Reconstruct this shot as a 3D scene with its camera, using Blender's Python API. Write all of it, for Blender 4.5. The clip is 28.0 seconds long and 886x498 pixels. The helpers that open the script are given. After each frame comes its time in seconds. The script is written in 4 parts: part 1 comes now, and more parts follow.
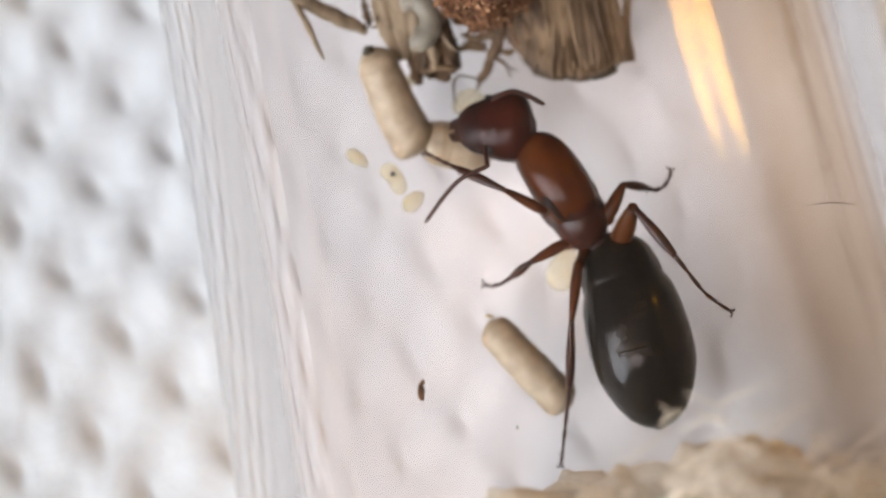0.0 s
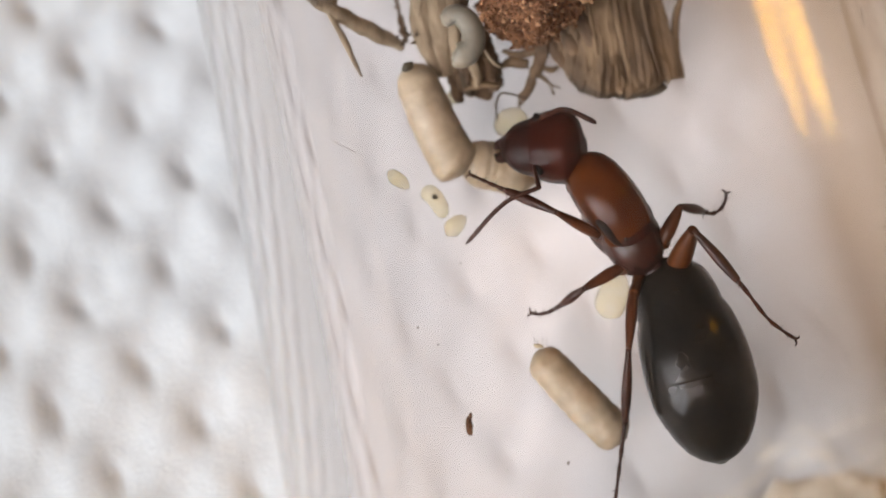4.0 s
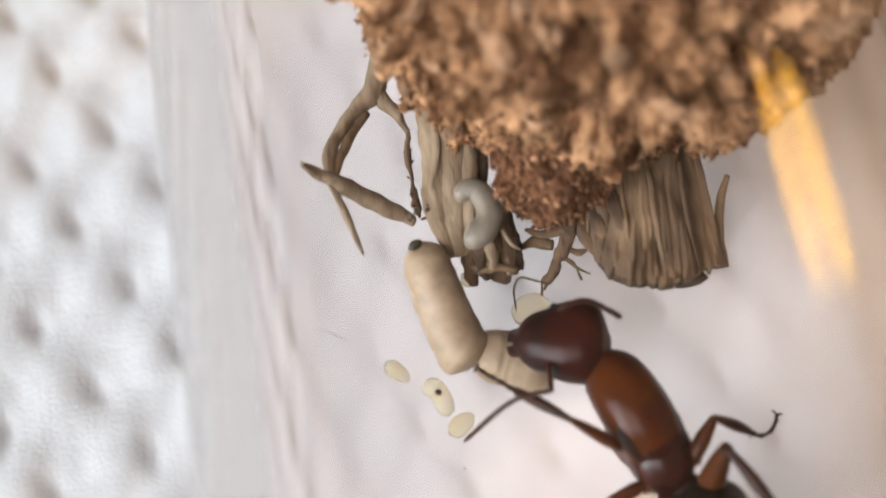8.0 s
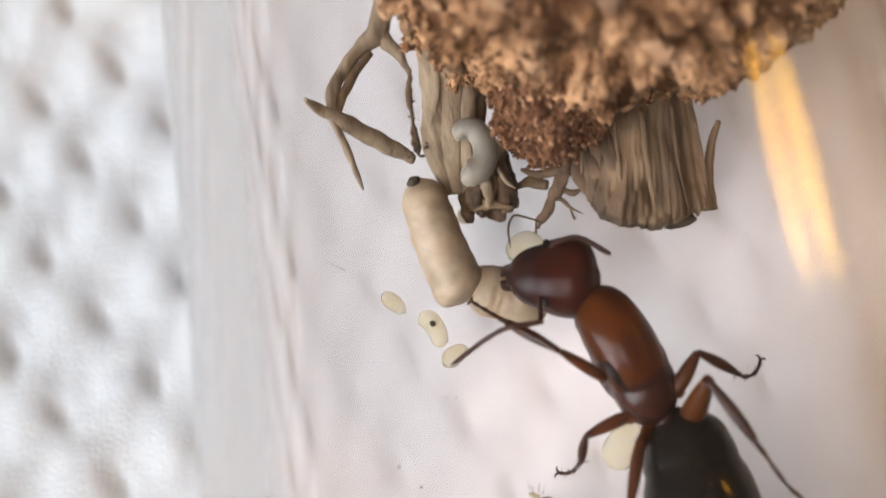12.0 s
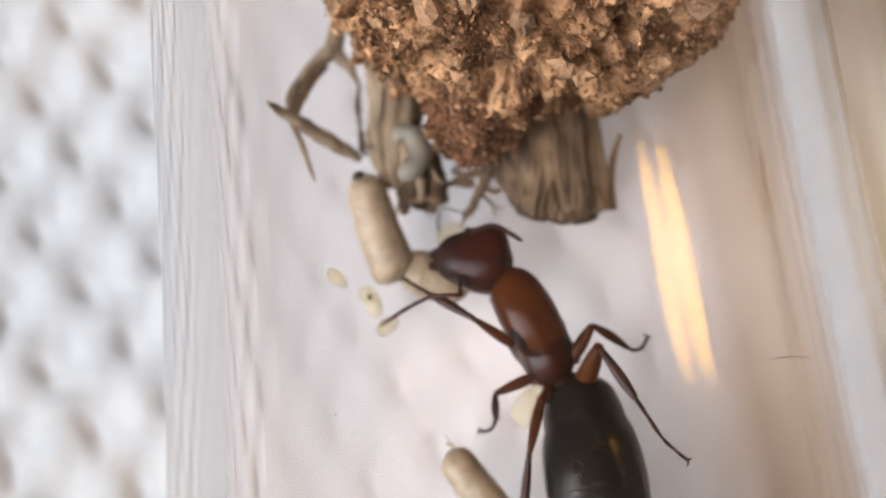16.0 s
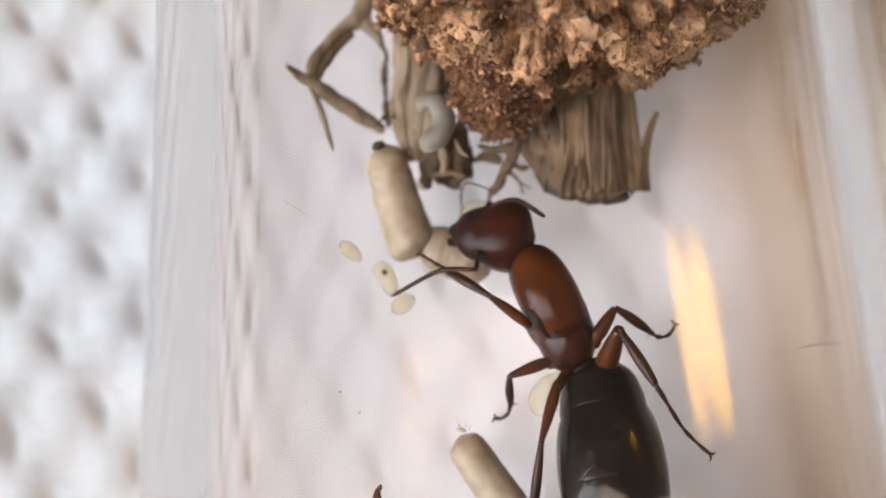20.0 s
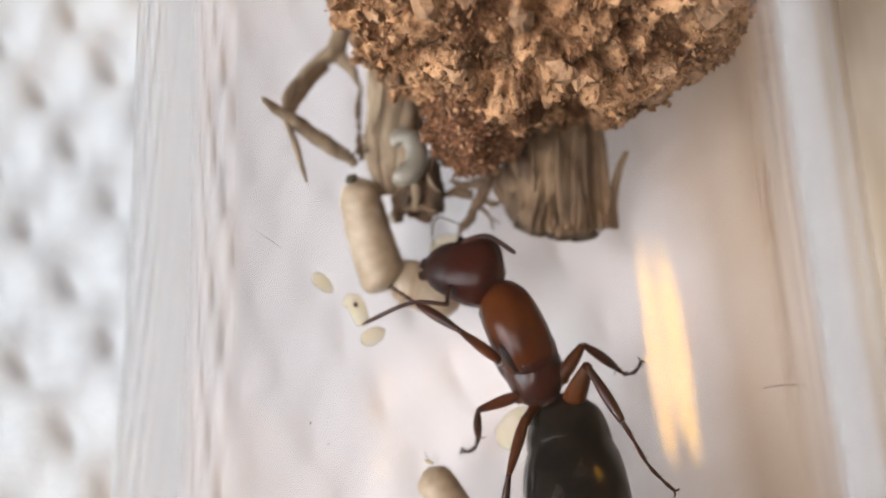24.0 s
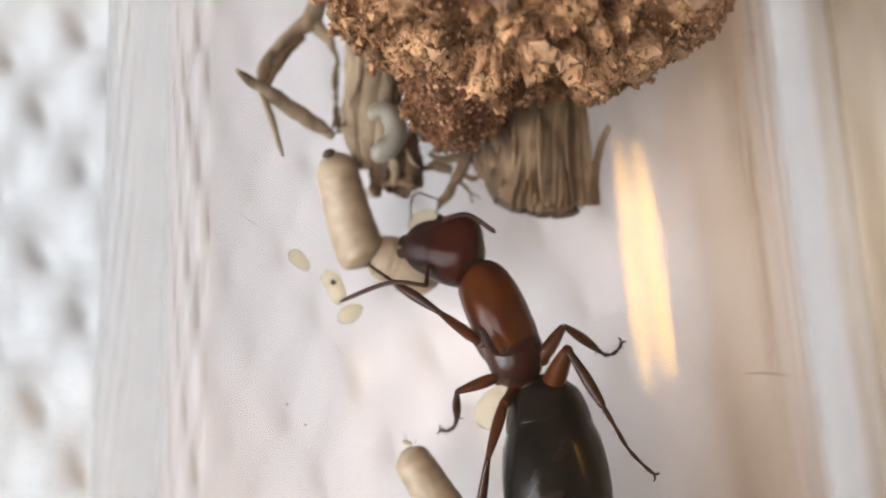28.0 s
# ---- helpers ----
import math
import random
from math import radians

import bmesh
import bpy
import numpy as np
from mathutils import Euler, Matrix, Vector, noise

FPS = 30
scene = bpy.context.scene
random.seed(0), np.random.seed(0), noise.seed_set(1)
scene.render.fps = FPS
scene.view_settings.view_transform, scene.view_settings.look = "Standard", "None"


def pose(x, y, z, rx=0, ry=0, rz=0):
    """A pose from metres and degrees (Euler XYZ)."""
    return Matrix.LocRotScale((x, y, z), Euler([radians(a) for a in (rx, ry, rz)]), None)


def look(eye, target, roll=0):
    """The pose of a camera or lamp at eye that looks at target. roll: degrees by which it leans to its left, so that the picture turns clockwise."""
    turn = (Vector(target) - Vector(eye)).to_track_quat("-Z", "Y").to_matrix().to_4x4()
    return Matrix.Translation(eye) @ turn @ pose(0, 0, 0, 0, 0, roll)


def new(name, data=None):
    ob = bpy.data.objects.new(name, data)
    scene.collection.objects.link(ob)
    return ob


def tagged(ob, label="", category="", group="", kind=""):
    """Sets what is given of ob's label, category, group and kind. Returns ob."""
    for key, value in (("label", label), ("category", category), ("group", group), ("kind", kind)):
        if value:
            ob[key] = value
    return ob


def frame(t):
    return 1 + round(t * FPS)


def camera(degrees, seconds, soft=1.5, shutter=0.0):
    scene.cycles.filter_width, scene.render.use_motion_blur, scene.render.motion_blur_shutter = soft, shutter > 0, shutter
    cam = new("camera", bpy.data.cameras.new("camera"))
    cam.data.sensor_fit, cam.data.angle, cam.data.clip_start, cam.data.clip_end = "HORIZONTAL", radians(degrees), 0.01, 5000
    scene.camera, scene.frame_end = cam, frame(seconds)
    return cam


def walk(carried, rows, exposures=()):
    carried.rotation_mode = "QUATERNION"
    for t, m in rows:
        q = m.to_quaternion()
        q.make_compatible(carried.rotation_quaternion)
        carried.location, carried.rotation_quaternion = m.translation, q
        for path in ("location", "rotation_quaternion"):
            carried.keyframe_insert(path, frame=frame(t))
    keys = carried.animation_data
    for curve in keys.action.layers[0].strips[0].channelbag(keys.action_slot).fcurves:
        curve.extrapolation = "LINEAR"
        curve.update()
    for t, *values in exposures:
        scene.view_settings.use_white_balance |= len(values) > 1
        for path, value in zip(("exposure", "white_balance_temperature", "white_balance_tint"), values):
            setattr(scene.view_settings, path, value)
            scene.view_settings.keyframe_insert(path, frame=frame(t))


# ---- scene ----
# All lengths below are in millimetres; MM turns them into metres.
MM = 0.001

# ---- camera and its walk: seconds, place in mm, turn in degrees ----
cam = camera(34.0, 28.0, 1.8)
cam.data.dof.use_dof = True
cam.data.dof.focus_distance = 0.0335
cam.data.dof.aperture_fstop = 62
PATH = [
    (0, -2.67, -10.75, 39.11, 13.14, 2.80, -11.11),
    (0.5, -3.49, -9.93, 37.63, 13.02, 2.28, -12.42),
    (1, -4.31, -9.34, 36.69, 13.07, 2.54, -12.31),
    (1.5, -4.69, -8.87, 36.64, 13.28, 2.29, -12.18),
    (2, -4.87, -9.58, 37.02, 13.08, 1.34, -12.14),
    (2.5, -5.14, -9.68, 37.09, 13.34, 1.37, -12.00),
    (4.5, -4.91, -9.99, 37.36, 15.01, 0.88, -11.77),
    (5, -4.85, -9.71, 37.26, 15.96, 1.28, -11.57),
    (5.5, -5.09, -9.91, 37.62, 16.83, 1.51, -11.35),
    (6, -4.88, -10.09, 37.67, 17.45, 1.37, -11.00),
    (6.5, -5.12, -10.08, 37.95, 18.23, 2.08, -10.43),
    (7, -4.50, -9.85, 36.82, 18.73, 2.56, -9.86),
    (7.5, -2.98, -8.72, 34.43, 19.05, 3.21, -9.23),
    (8, -2.34, -8.02, 33.89, 19.79, 4.45, -8.43),
    (8.5, -1.50, -7.56, 32.93, 19.57, 4.31, -8.08),
    (9, -1.32, -7.44, 33.20, 19.78, 5.10, -7.70),
    (9.5, -1.18, -7.54, 33.19, 19.54, 5.29, -7.51),
    (10, -1.64, -7.64, 33.65, 19.80, 5.56, -7.18),
    (10.5, -1.29, -7.53, 33.54, 19.78, 4.89, -7.21),
    (11, -1.36, -7.82, 33.74, 19.78, 4.69, -7.16),
    (11.5, -1.85, -8.72, 34.10, 18.18, 4.12, -7.29),
    (12, -2.11, -8.98, 34.68, 18.42, 4.41, -7.11),
    (12.5, -2.19, -9.50, 35.74, 18.82, 4.34, -6.95),
    (14.5, -1.74, -11.06, 38.36, 19.60, 3.61, -6.10),
    (15, -1.52, -11.99, 39.34, 19.76, 2.95, -6.07),
    (15.5, -1.63, -12.30, 39.94, 20.63, 2.80, -5.82),
    (16, -1.33, -12.51, 39.33, 20.58, 2.58, -5.67),
    (16.5, -1.50, -12.61, 39.14, 20.84, 3.13, -5.29),
    (17, -1.35, -12.75, 38.52, 20.78, 3.42, -4.85),
    (17.5, -1.32, -12.78, 37.99, 20.69, 3.92, -4.46),
    (18, -1.51, -12.68, 37.88, 20.69, 4.48, -3.98),
    (18.5, -1.28, -12.85, 37.47, 20.51, 5.01, -3.53),
    (19, -0.82, -12.94, 36.37, 20.55, 5.53, -2.90),
    (19.5, -0.22, -12.69, 35.37, 21.25, 5.62, -2.39),
    (20, 0.40, -13.38, 36.93, 22.20, 5.32, -2.38),
    (20.5, 0.84, -13.99, 36.86, 22.43, 4.93, -2.26),
    (21, 0.55, -13.49, 37.18, 23.01, 4.64, -2.34),
    (21.5, 0.51, -13.69, 37.45, 23.33, 4.40, -2.17),
    (23.5, -0.14, -13.20, 37.66, 23.16, 3.65, -1.94),
    (24, 0.03, -13.20, 37.51, 23.00, 3.24, -2.06),
    (24.5, 0.09, -13.13, 37.33, 22.59, 3.20, -2.05),
    (25, -0.29, -12.89, 37.42, 22.39, 3.08, -2.04),
    (25.5, -0.43, -12.96, 37.73, 22.50, 2.78, -1.99),
    (26, -0.18, -12.41, 36.62, 22.48, 2.27, -2.03),
    (26.5, 0.16, -13.06, 37.18, 21.64, 1.92, -2.16),
    (27, 0.10, -12.88, 36.93, 20.77, 1.87, -2.10),
    (27.5, 0.17, -12.09, 36.46, 20.90, 1.62, -2.08),
    (28, -0.14, -11.74, 37.49, 19.98, 2.05, -2.26),
]
walk(cam, [(t, pose(x * MM, y * MM, z * MM, a, b, c)) for t, x, y, z, a, b, c in PATH], [(0, 0.35, 6750, 16), (2, 0.25, 6800, 16), (5, 0.25, 6950, 17), (9, 0.40, 6850, 16), (12, 0.37, 6800, 16), (17, 0.34, 6750, 17), (28, 0.40, 6800, 15)])

# ---- world and lights ----
world = bpy.data.worlds.new("sky")
scene.world = world
world.use_nodes = True
wn = world.node_tree
sky = wn.nodes.new("ShaderNodeTexSky")
sky.sky_type = "NISHITA"
sky.sun_disc = False
sky.sun_elevation, sky.sun_rotation = radians(35), radians(-80)
wn.links.new(sky.outputs["Color"], wn.nodes["Background"].inputs["Color"])
wn.nodes["Background"].inputs["Strength"].default_value = 0.12


def area_lamp(name, place, target, w, h, watts, colour):
    data = bpy.data.lights.new(name, "AREA")
    data.shape, data.size, data.size_y, data.energy, data.color = "RECTANGLE", w, h, watts, colour
    ob = new(name, data)
    ob.matrix_world = look(place, target)
    return ob


# unseen overhead fill added at a ceiling opening; daylight through the window on the -x side of the room
area_lamp("roof_light", (-0.80, -0.80, 1.74), (-0.80, -0.80, 0), 0.9, 1.1, 13.0, (1.0, 0.965, 0.935))
area_lamp("window_light", (-1.42, -0.55, 0.76), (0, -0.3, 0.1), 1.1, 1.25, 27, (0.78, 0.925, 1.0))


# ---- materials ----
def material(name, base, rough=0.6, second=None, size=1.0, bump=0.0, bump_size=0.3, metal=0.0, spec=0.5, sss=0.0, trans=0.0, ior=1.45, coat=0.0, random=0.0, detail=6.0, sharp=(0.35, 0.65)):
    """base and second are mixed by noise whose features are size mm wide; bump is the relief in mm."""
    m = bpy.data.materials.new(name)
    m.use_nodes = True
    nt = m.node_tree
    p = nt.nodes["Principled BSDF"]
    p.inputs["Roughness"].default_value = rough
    p.inputs["Metallic"].default_value = metal
    p.inputs["Specular IOR Level"].default_value = spec
    p.inputs["IOR"].default_value = ior
    p.inputs["Transmission Weight"].default_value = trans
    p.inputs["Coat Weight"].default_value = coat
    p.inputs["Base Color"].default_value = (*base, 1)
    if sss:
        p.inputs["Subsurface Weight"].default_value = sss
        p.inputs["Subsurface Radius"].default_value = (0.0006, 0.0004, 0.00025)
        p.inputs["Subsurface Scale"].default_value = 1.0
    coord = nt.nodes.new("ShaderNodeTexCoord")
    if second:
        tex = nt.nodes.new("ShaderNodeTexNoise")
        tex.inputs["Scale"].default_value = 1 / (size * MM)
        tex.inputs["Detail"].default_value = detail
        nt.links.new(coord.outputs["Object"], tex.inputs["Vector"])
        ramp = nt.nodes.new("ShaderNodeValToRGB")
        ramp.color_ramp.elements[0].position, ramp.color_ramp.elements[1].position = sharp
        ramp.color_ramp.elements[0].color, ramp.color_ramp.elements[1].color = (*base, 1), (*second, 1)
        nt.links.new(tex.outputs["Fac"], ramp.inputs["Fac"])
        out = ramp.outputs["Color"]
        if random:
            info = nt.nodes.new("ShaderNodeObjectInfo")
            span = nt.nodes.new("ShaderNodeMapRange")
            span.inputs["To Min"].default_value, span.inputs["To Max"].default_value = 1 - random, 1 + random
            nt.links.new(info.outputs["Random"], span.inputs["Value"])
            hsv = nt.nodes.new("ShaderNodeHueSaturation")
            nt.links.new(span.outputs["Result"], hsv.inputs["Value"])
            nt.links.new(out, hsv.inputs["Color"])
            out = hsv.outputs["Color"]
        nt.links.new(out, p.inputs["Base Color"])
    if bump:
        rel = nt.nodes.new("ShaderNodeTexNoise")
        rel.inputs["Scale"].default_value = 1 / (bump_size * MM)
        rel.inputs["Detail"].default_value = 5
        nt.links.new(coord.outputs["Object"], rel.inputs["Vector"])
        b = nt.nodes.new("ShaderNodeBump")
        b.inputs["Strength"].default_value = 1.0
        b.inputs["Distance"].default_value = bump * MM
        nt.links.new(rel.outputs["Fac"], b.inputs["Height"])
        nt.links.new(b.outputs["Normal"], p.inputs["Normal"])
    return m


def island_material(name, stops, rough=0.85, bump=0.02, bump_size=0.1):
    """Loose grains: each one takes its own colour out of stops."""
    m = material(name, stops[0], rough, bump=bump, bump_size=bump_size, spec=0.25)
    nt = m.node_tree
    geo = nt.nodes.new("ShaderNodeNewGeometry")
    ramp = nt.nodes.new("ShaderNodeValToRGB")
    ramp.color_ramp.interpolation = "LINEAR"
    ramp.color_ramp.elements[0].color = (*stops[0], 1)
    ramp.color_ramp.elements[1].color = (*stops[-1], 1)
    for n, c in enumerate(stops[1:-1], 1):
        ramp.color_ramp.elements.new(n / (len(stops) - 1)).color = (*c, 1)
    nt.links.new(geo.outputs["Random Per Island"], ramp.inputs["Fac"])
    nt.links.new(ramp.outputs["Color"], nt.nodes["Principled BSDF"].inputs["Base Color"])
    return m


def glowing(name, colour, strength):
    m = bpy.data.materials.new(name)
    m.use_nodes = True
    p = m.node_tree.nodes["Principled BSDF"]
    p.inputs["Base Color"].default_value = (*colour, 1)
    p.inputs["Emission Color"].default_value = (*colour, 1)
    p.inputs["Emission Strength"].default_value = strength
    return m


# pinkish glass tint stands in for the warmer light inside the tube
GLASS = material("pink_tinted_glass", (1.0, 0.957, 0.942), 0.0, trans=1.0, ior=1.47)
GLASS_ROUGH = material("rough_glass", (1.0, 0.957, 0.942), 0.27, trans=1.0, ior=1.47)
PLASTER = material("wall_plaster", (0.30, 0.265, 0.225), 0.9, (0.25, 0.22, 0.185), 120)
CEILING = material("ceiling_paint", (0.30, 0.285, 0.265), 0.9, (0.26, 0.245, 0.225), 150)
FLOORING = material("room_floor_wood", (0.30, 0.20, 0.12), 0.5, (0.22, 0.14, 0.08), 60)
TABLE = material("table_wood", (0.63, 0.53, 0.42), 0.6, (0.50, 0.40, 0.30), 3.0, sharp=(0.3, 0.7))
stretch = TABLE.node_tree.nodes.new("ShaderNodeMapping")
stretch.inputs["Scale"].default_value = (1, 0.06, 1)
TABLE.node_tree.links.new(TABLE.node_tree.nodes["Texture Coordinate"].outputs["Object"], stretch.inputs["Vector"])
TABLE.node_tree.links.new(stretch.outputs["Vector"], TABLE.node_tree.nodes["Noise Texture"].inputs["Vector"])
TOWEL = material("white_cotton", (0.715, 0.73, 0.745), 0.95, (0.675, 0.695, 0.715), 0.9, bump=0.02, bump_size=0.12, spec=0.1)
# beige band put into the towel's colour for the warm shade beside the tube
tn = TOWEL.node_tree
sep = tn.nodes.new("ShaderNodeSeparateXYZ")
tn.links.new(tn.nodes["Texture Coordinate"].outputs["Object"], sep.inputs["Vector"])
edge_noise = tn.nodes.new("ShaderNodeTexNoise")
edge_noise.inputs["Scale"].default_value = 1 / (3.0 * MM)
tn.links.new(tn.nodes["Texture Coordinate"].outputs["Object"], edge_noise.inputs["Vector"])
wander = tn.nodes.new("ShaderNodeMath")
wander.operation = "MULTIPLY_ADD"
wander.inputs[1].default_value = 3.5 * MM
tn.links.new(edge_noise.outputs["Fac"], wander.inputs[0])
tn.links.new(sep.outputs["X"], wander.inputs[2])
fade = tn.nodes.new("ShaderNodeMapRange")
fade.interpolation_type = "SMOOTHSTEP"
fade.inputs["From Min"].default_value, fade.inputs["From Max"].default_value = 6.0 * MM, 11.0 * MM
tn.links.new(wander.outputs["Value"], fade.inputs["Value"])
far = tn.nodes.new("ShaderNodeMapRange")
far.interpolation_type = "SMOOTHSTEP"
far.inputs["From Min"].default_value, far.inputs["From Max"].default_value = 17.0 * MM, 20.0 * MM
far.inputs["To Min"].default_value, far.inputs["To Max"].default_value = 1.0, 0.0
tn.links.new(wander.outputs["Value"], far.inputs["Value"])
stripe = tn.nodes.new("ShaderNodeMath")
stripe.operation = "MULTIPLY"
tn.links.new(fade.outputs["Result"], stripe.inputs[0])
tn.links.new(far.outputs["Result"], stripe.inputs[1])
# streaks in the beige imitate the soft bands made by the tube's wall
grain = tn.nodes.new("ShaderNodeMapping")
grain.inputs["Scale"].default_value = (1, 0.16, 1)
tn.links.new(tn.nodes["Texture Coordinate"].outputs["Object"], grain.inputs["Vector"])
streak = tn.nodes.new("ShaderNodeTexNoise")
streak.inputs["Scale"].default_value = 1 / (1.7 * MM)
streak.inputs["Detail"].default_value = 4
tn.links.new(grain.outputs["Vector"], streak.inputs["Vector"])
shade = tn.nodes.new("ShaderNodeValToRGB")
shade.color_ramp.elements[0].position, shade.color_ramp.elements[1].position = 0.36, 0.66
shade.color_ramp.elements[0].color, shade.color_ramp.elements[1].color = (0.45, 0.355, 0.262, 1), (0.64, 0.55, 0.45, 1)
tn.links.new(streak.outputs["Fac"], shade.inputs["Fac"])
shade_tint = tn.nodes.new("ShaderNodeMix")
shade_tint.data_type = "RGBA"
tn.links.new(stripe.outputs["Value"], shade_tint.inputs["Factor"])
tn.links.new(tn.nodes["Color Ramp"].outputs["Color"], shade_tint.inputs["A"])
tn.links.new(shade.outputs["Color"], shade_tint.inputs["B"])
tn.links.new(shade_tint.outputs["Result"], tn.nodes["Principled BSDF"].inputs["Base Color"])
FRAME = material("white_lacquer", (0.8, 0.8, 0.78), 0.35, (0.76, 0.76, 0.74), 30)
SHADE = glowing("lit_lamp_shade", (1.0, 0.53, 0.05), 12.0)
BRASS = material("aged_brass", (0.55, 0.40, 0.18), 0.35, (0.45, 0.32, 0.14), 20, metal=1.0)

CUTICLE_RED = material("red_cuticle", (0.036, 0.008, 0.0045), 0.16, (0.020, 0.0055, 0.004), 0.7, bump=0.005, bump_size=0.06, spec=0.2)
CUTICLE_AMBER = material("amber_cuticle", (0.070, 0.018, 0.004), 0.15, (0.038, 0.009, 0.0035), 0.9, bump=0.004, bump_size=0.07, spec=0.28)
CUTICLE_LIMB = material("amber_limb_cuticle", (0.062, 0.0165, 0.0032), 0.30, (0.034, 0.009, 0.0025), 0.5, bump=0.004, bump_size=0.06, sss=0.1, spec=0.3)
CUTICLE_THIGH = material("brown_limb_cuticle", (0.066, 0.018, 0.006), 0.28, (0.032, 0.009, 0.004), 0.5, bump=0.004, bump_size=0.06, spec=0.35)
CUTICLE_BROWN = material("brown_cuticle", (0.036, 0.009, 0.005), 0.18, (0.019, 0.006, 0.004), 0.6, bump=0.006, bump_size=0.06, spec=0.4)
CUTICLE_DARK = material("dark_face_cuticle", (0.024, 0.008, 0.006), 0.26, (0.014, 0.006, 0.005), 0.5, bump=0.008, bump_size=0.05, spec=0.2)
CUTICLE_BLACK = material("black_cuticle", (0.006, 0.0055, 0.005), 0.15, (0.013, 0.009, 0.006), 0.9, bump=0.003, bump_size=0.08, spec=0.36)
CUTICLE_LEG = material("leg_cuticle", (0.042, 0.012, 0.006), 0.3, (0.022, 0.007, 0.004), 0.4, bump=0.004, bump_size=0.05, spec=0.35)
EYE = material("black_eye", (0.006, 0.005, 0.005), 0.12)
SCAR = material("black_scar_cuticle", (0.008, 0.006, 0.005), 0.32, (0.016, 0.007, 0.005), 0.15, bump=0.02, bump_size=0.08, spec=0.18)
HAIR = material("pale_bristle", (0.40, 0.33, 0.22), 0.5)

LARVA = material("cream_larva_skin", (0.385, 0.30, 0.208), 0.40, (0.235, 0.175, 0.115), 0.45, bump=0.03, bump_size=0.2, sss=0.4, sharp=(0.3, 0.75), detail=6)
LARVA_PALE = material("pale_larva_skin", (0.94, 0.88, 0.74), 0.24, (0.88, 0.78, 0.55), 0.35, bump=0.012, bump_size=0.12, sss=0.3, trans=0.82, ior=1.16)
LARVA_GREY = material("milky_larva_skin", (0.205, 0.188, 0.152), 0.36, (0.165, 0.150, 0.120), 0.5, bump=0.02, bump_size=0.12, sss=0.4)
GUT = material("dark_larva_gut", (0.045, 0.034, 0.018), 0.5)

# random brown tone; its dark patches also stand in for shaded crevices
SOIL = material("brown_soil", (0.088, 0.038, 0.016), 0.95, (0.50, 0.285, 0.15), 1.3, bump=0.34, bump_size=0.30, spec=0.15, detail=10, sharp=(0.41, 0.60))
# reddish soil and its grains, colours darkened for the shade under the lump
SOIL_RED = material("reddish_soil", (0.058, 0.022, 0.010), 0.95, (0.21, 0.098, 0.047), 0.5, bump=0.15, bump_size=0.22, spec=0.15, detail=9)
GRAIN = island_material("soil_grain", [(0.09, 0.038, 0.016), (0.22, 0.108, 0.048), (0.36, 0.195, 0.095), (0.13, 0.06, 0.027), (0.44, 0.27, 0.15)])
GRAIN_RED = island_material("red_soil_grain", [(0.040, 0.015, 0.008), (0.20, 0.09, 0.042), (0.09, 0.036, 0.017), (0.36, 0.205, 0.11)])
PEBBLE = material("tan_pebble", (0.36, 0.215, 0.12), 0.9, (0.19, 0.105, 0.055), 0.35, bump=0.08, bump_size=0.12, random=0.3)
FIBRE = material("dry_straw", (0.205, 0.134, 0.075), 0.8, (0.082, 0.050, 0.028), 0.9, bump=0.04, bump_size=0.13, sharp=(0.4, 0.62))
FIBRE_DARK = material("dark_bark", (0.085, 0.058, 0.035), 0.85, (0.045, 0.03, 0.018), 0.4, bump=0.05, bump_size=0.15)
STRAW_PALE = material("pale_straw", (0.325, 0.25, 0.168), 0.75, (0.17, 0.12, 0.074), 0.45, bump=0.06, bump_size=0.14)
BARK = material("brown_bark", (0.17, 0.105, 0.060), 0.85, (0.065, 0.038, 0.022), 0.35, bump=0.06, bump_size=0.12)
for fibrous in (FIBRE, FIBRE_DARK, STRAW_PALE, BARK):
    nt = fibrous.node_tree
    along = nt.nodes.new("ShaderNodeMapping")
    along.inputs["Scale"].default_value = (1.2, 0.3, 1.2)
    nt.links.new(nt.nodes["Texture Coordinate"].outputs["Object"], along.inputs["Vector"])
    for node in nt.nodes:
        if node.bl_idname == "ShaderNodeTexNoise":
            nt.links.new(along.outputs["Vector"], node.inputs["Vector"])
COTTON = material("stained_cotton", (0.92, 0.87, 0.77), 0.95, (0.86, 0.71, 0.50), 5.0, bump=0.08, bump_size=0.25, spec=0.1)
DIRT = material("dark_speck", (0.13, 0.10, 0.08), 0.8, (0.20, 0.15, 0.11), 0.1)


# ---- building blocks ----
ORIGIN = {}
# affine fit that shifts and shears the tube's contents to match the camera's view
VIEW_FIT = Matrix(((1.0, 0.015, 0.017, 0.03), (-0.011, 1.011, -0.076, -0.36), (0.0, 0.04, 0.97, 0.517), (0, 0, 0, 1)))
VIEW_UNFIT = VIEW_FIT.inverted()
FITTED = set()
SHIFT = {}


def fit_point(p):
    return VIEW_FIT @ Vector(p)


def thing(name, base, label, category, group="", kind="", fitted=True, shift=(0, 0, 0)):
    ob = new(name)
    ob.empty_display_size = 0.001
    SHIFT[ob] = Vector(shift)
    ORIGIN[ob] = (fit_point(base) if fitted else Vector(base)) + SHIFT[ob]
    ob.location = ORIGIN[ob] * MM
    if fitted:
        FITTED.add(ob)
    return tagged(ob, label, category, group, kind)


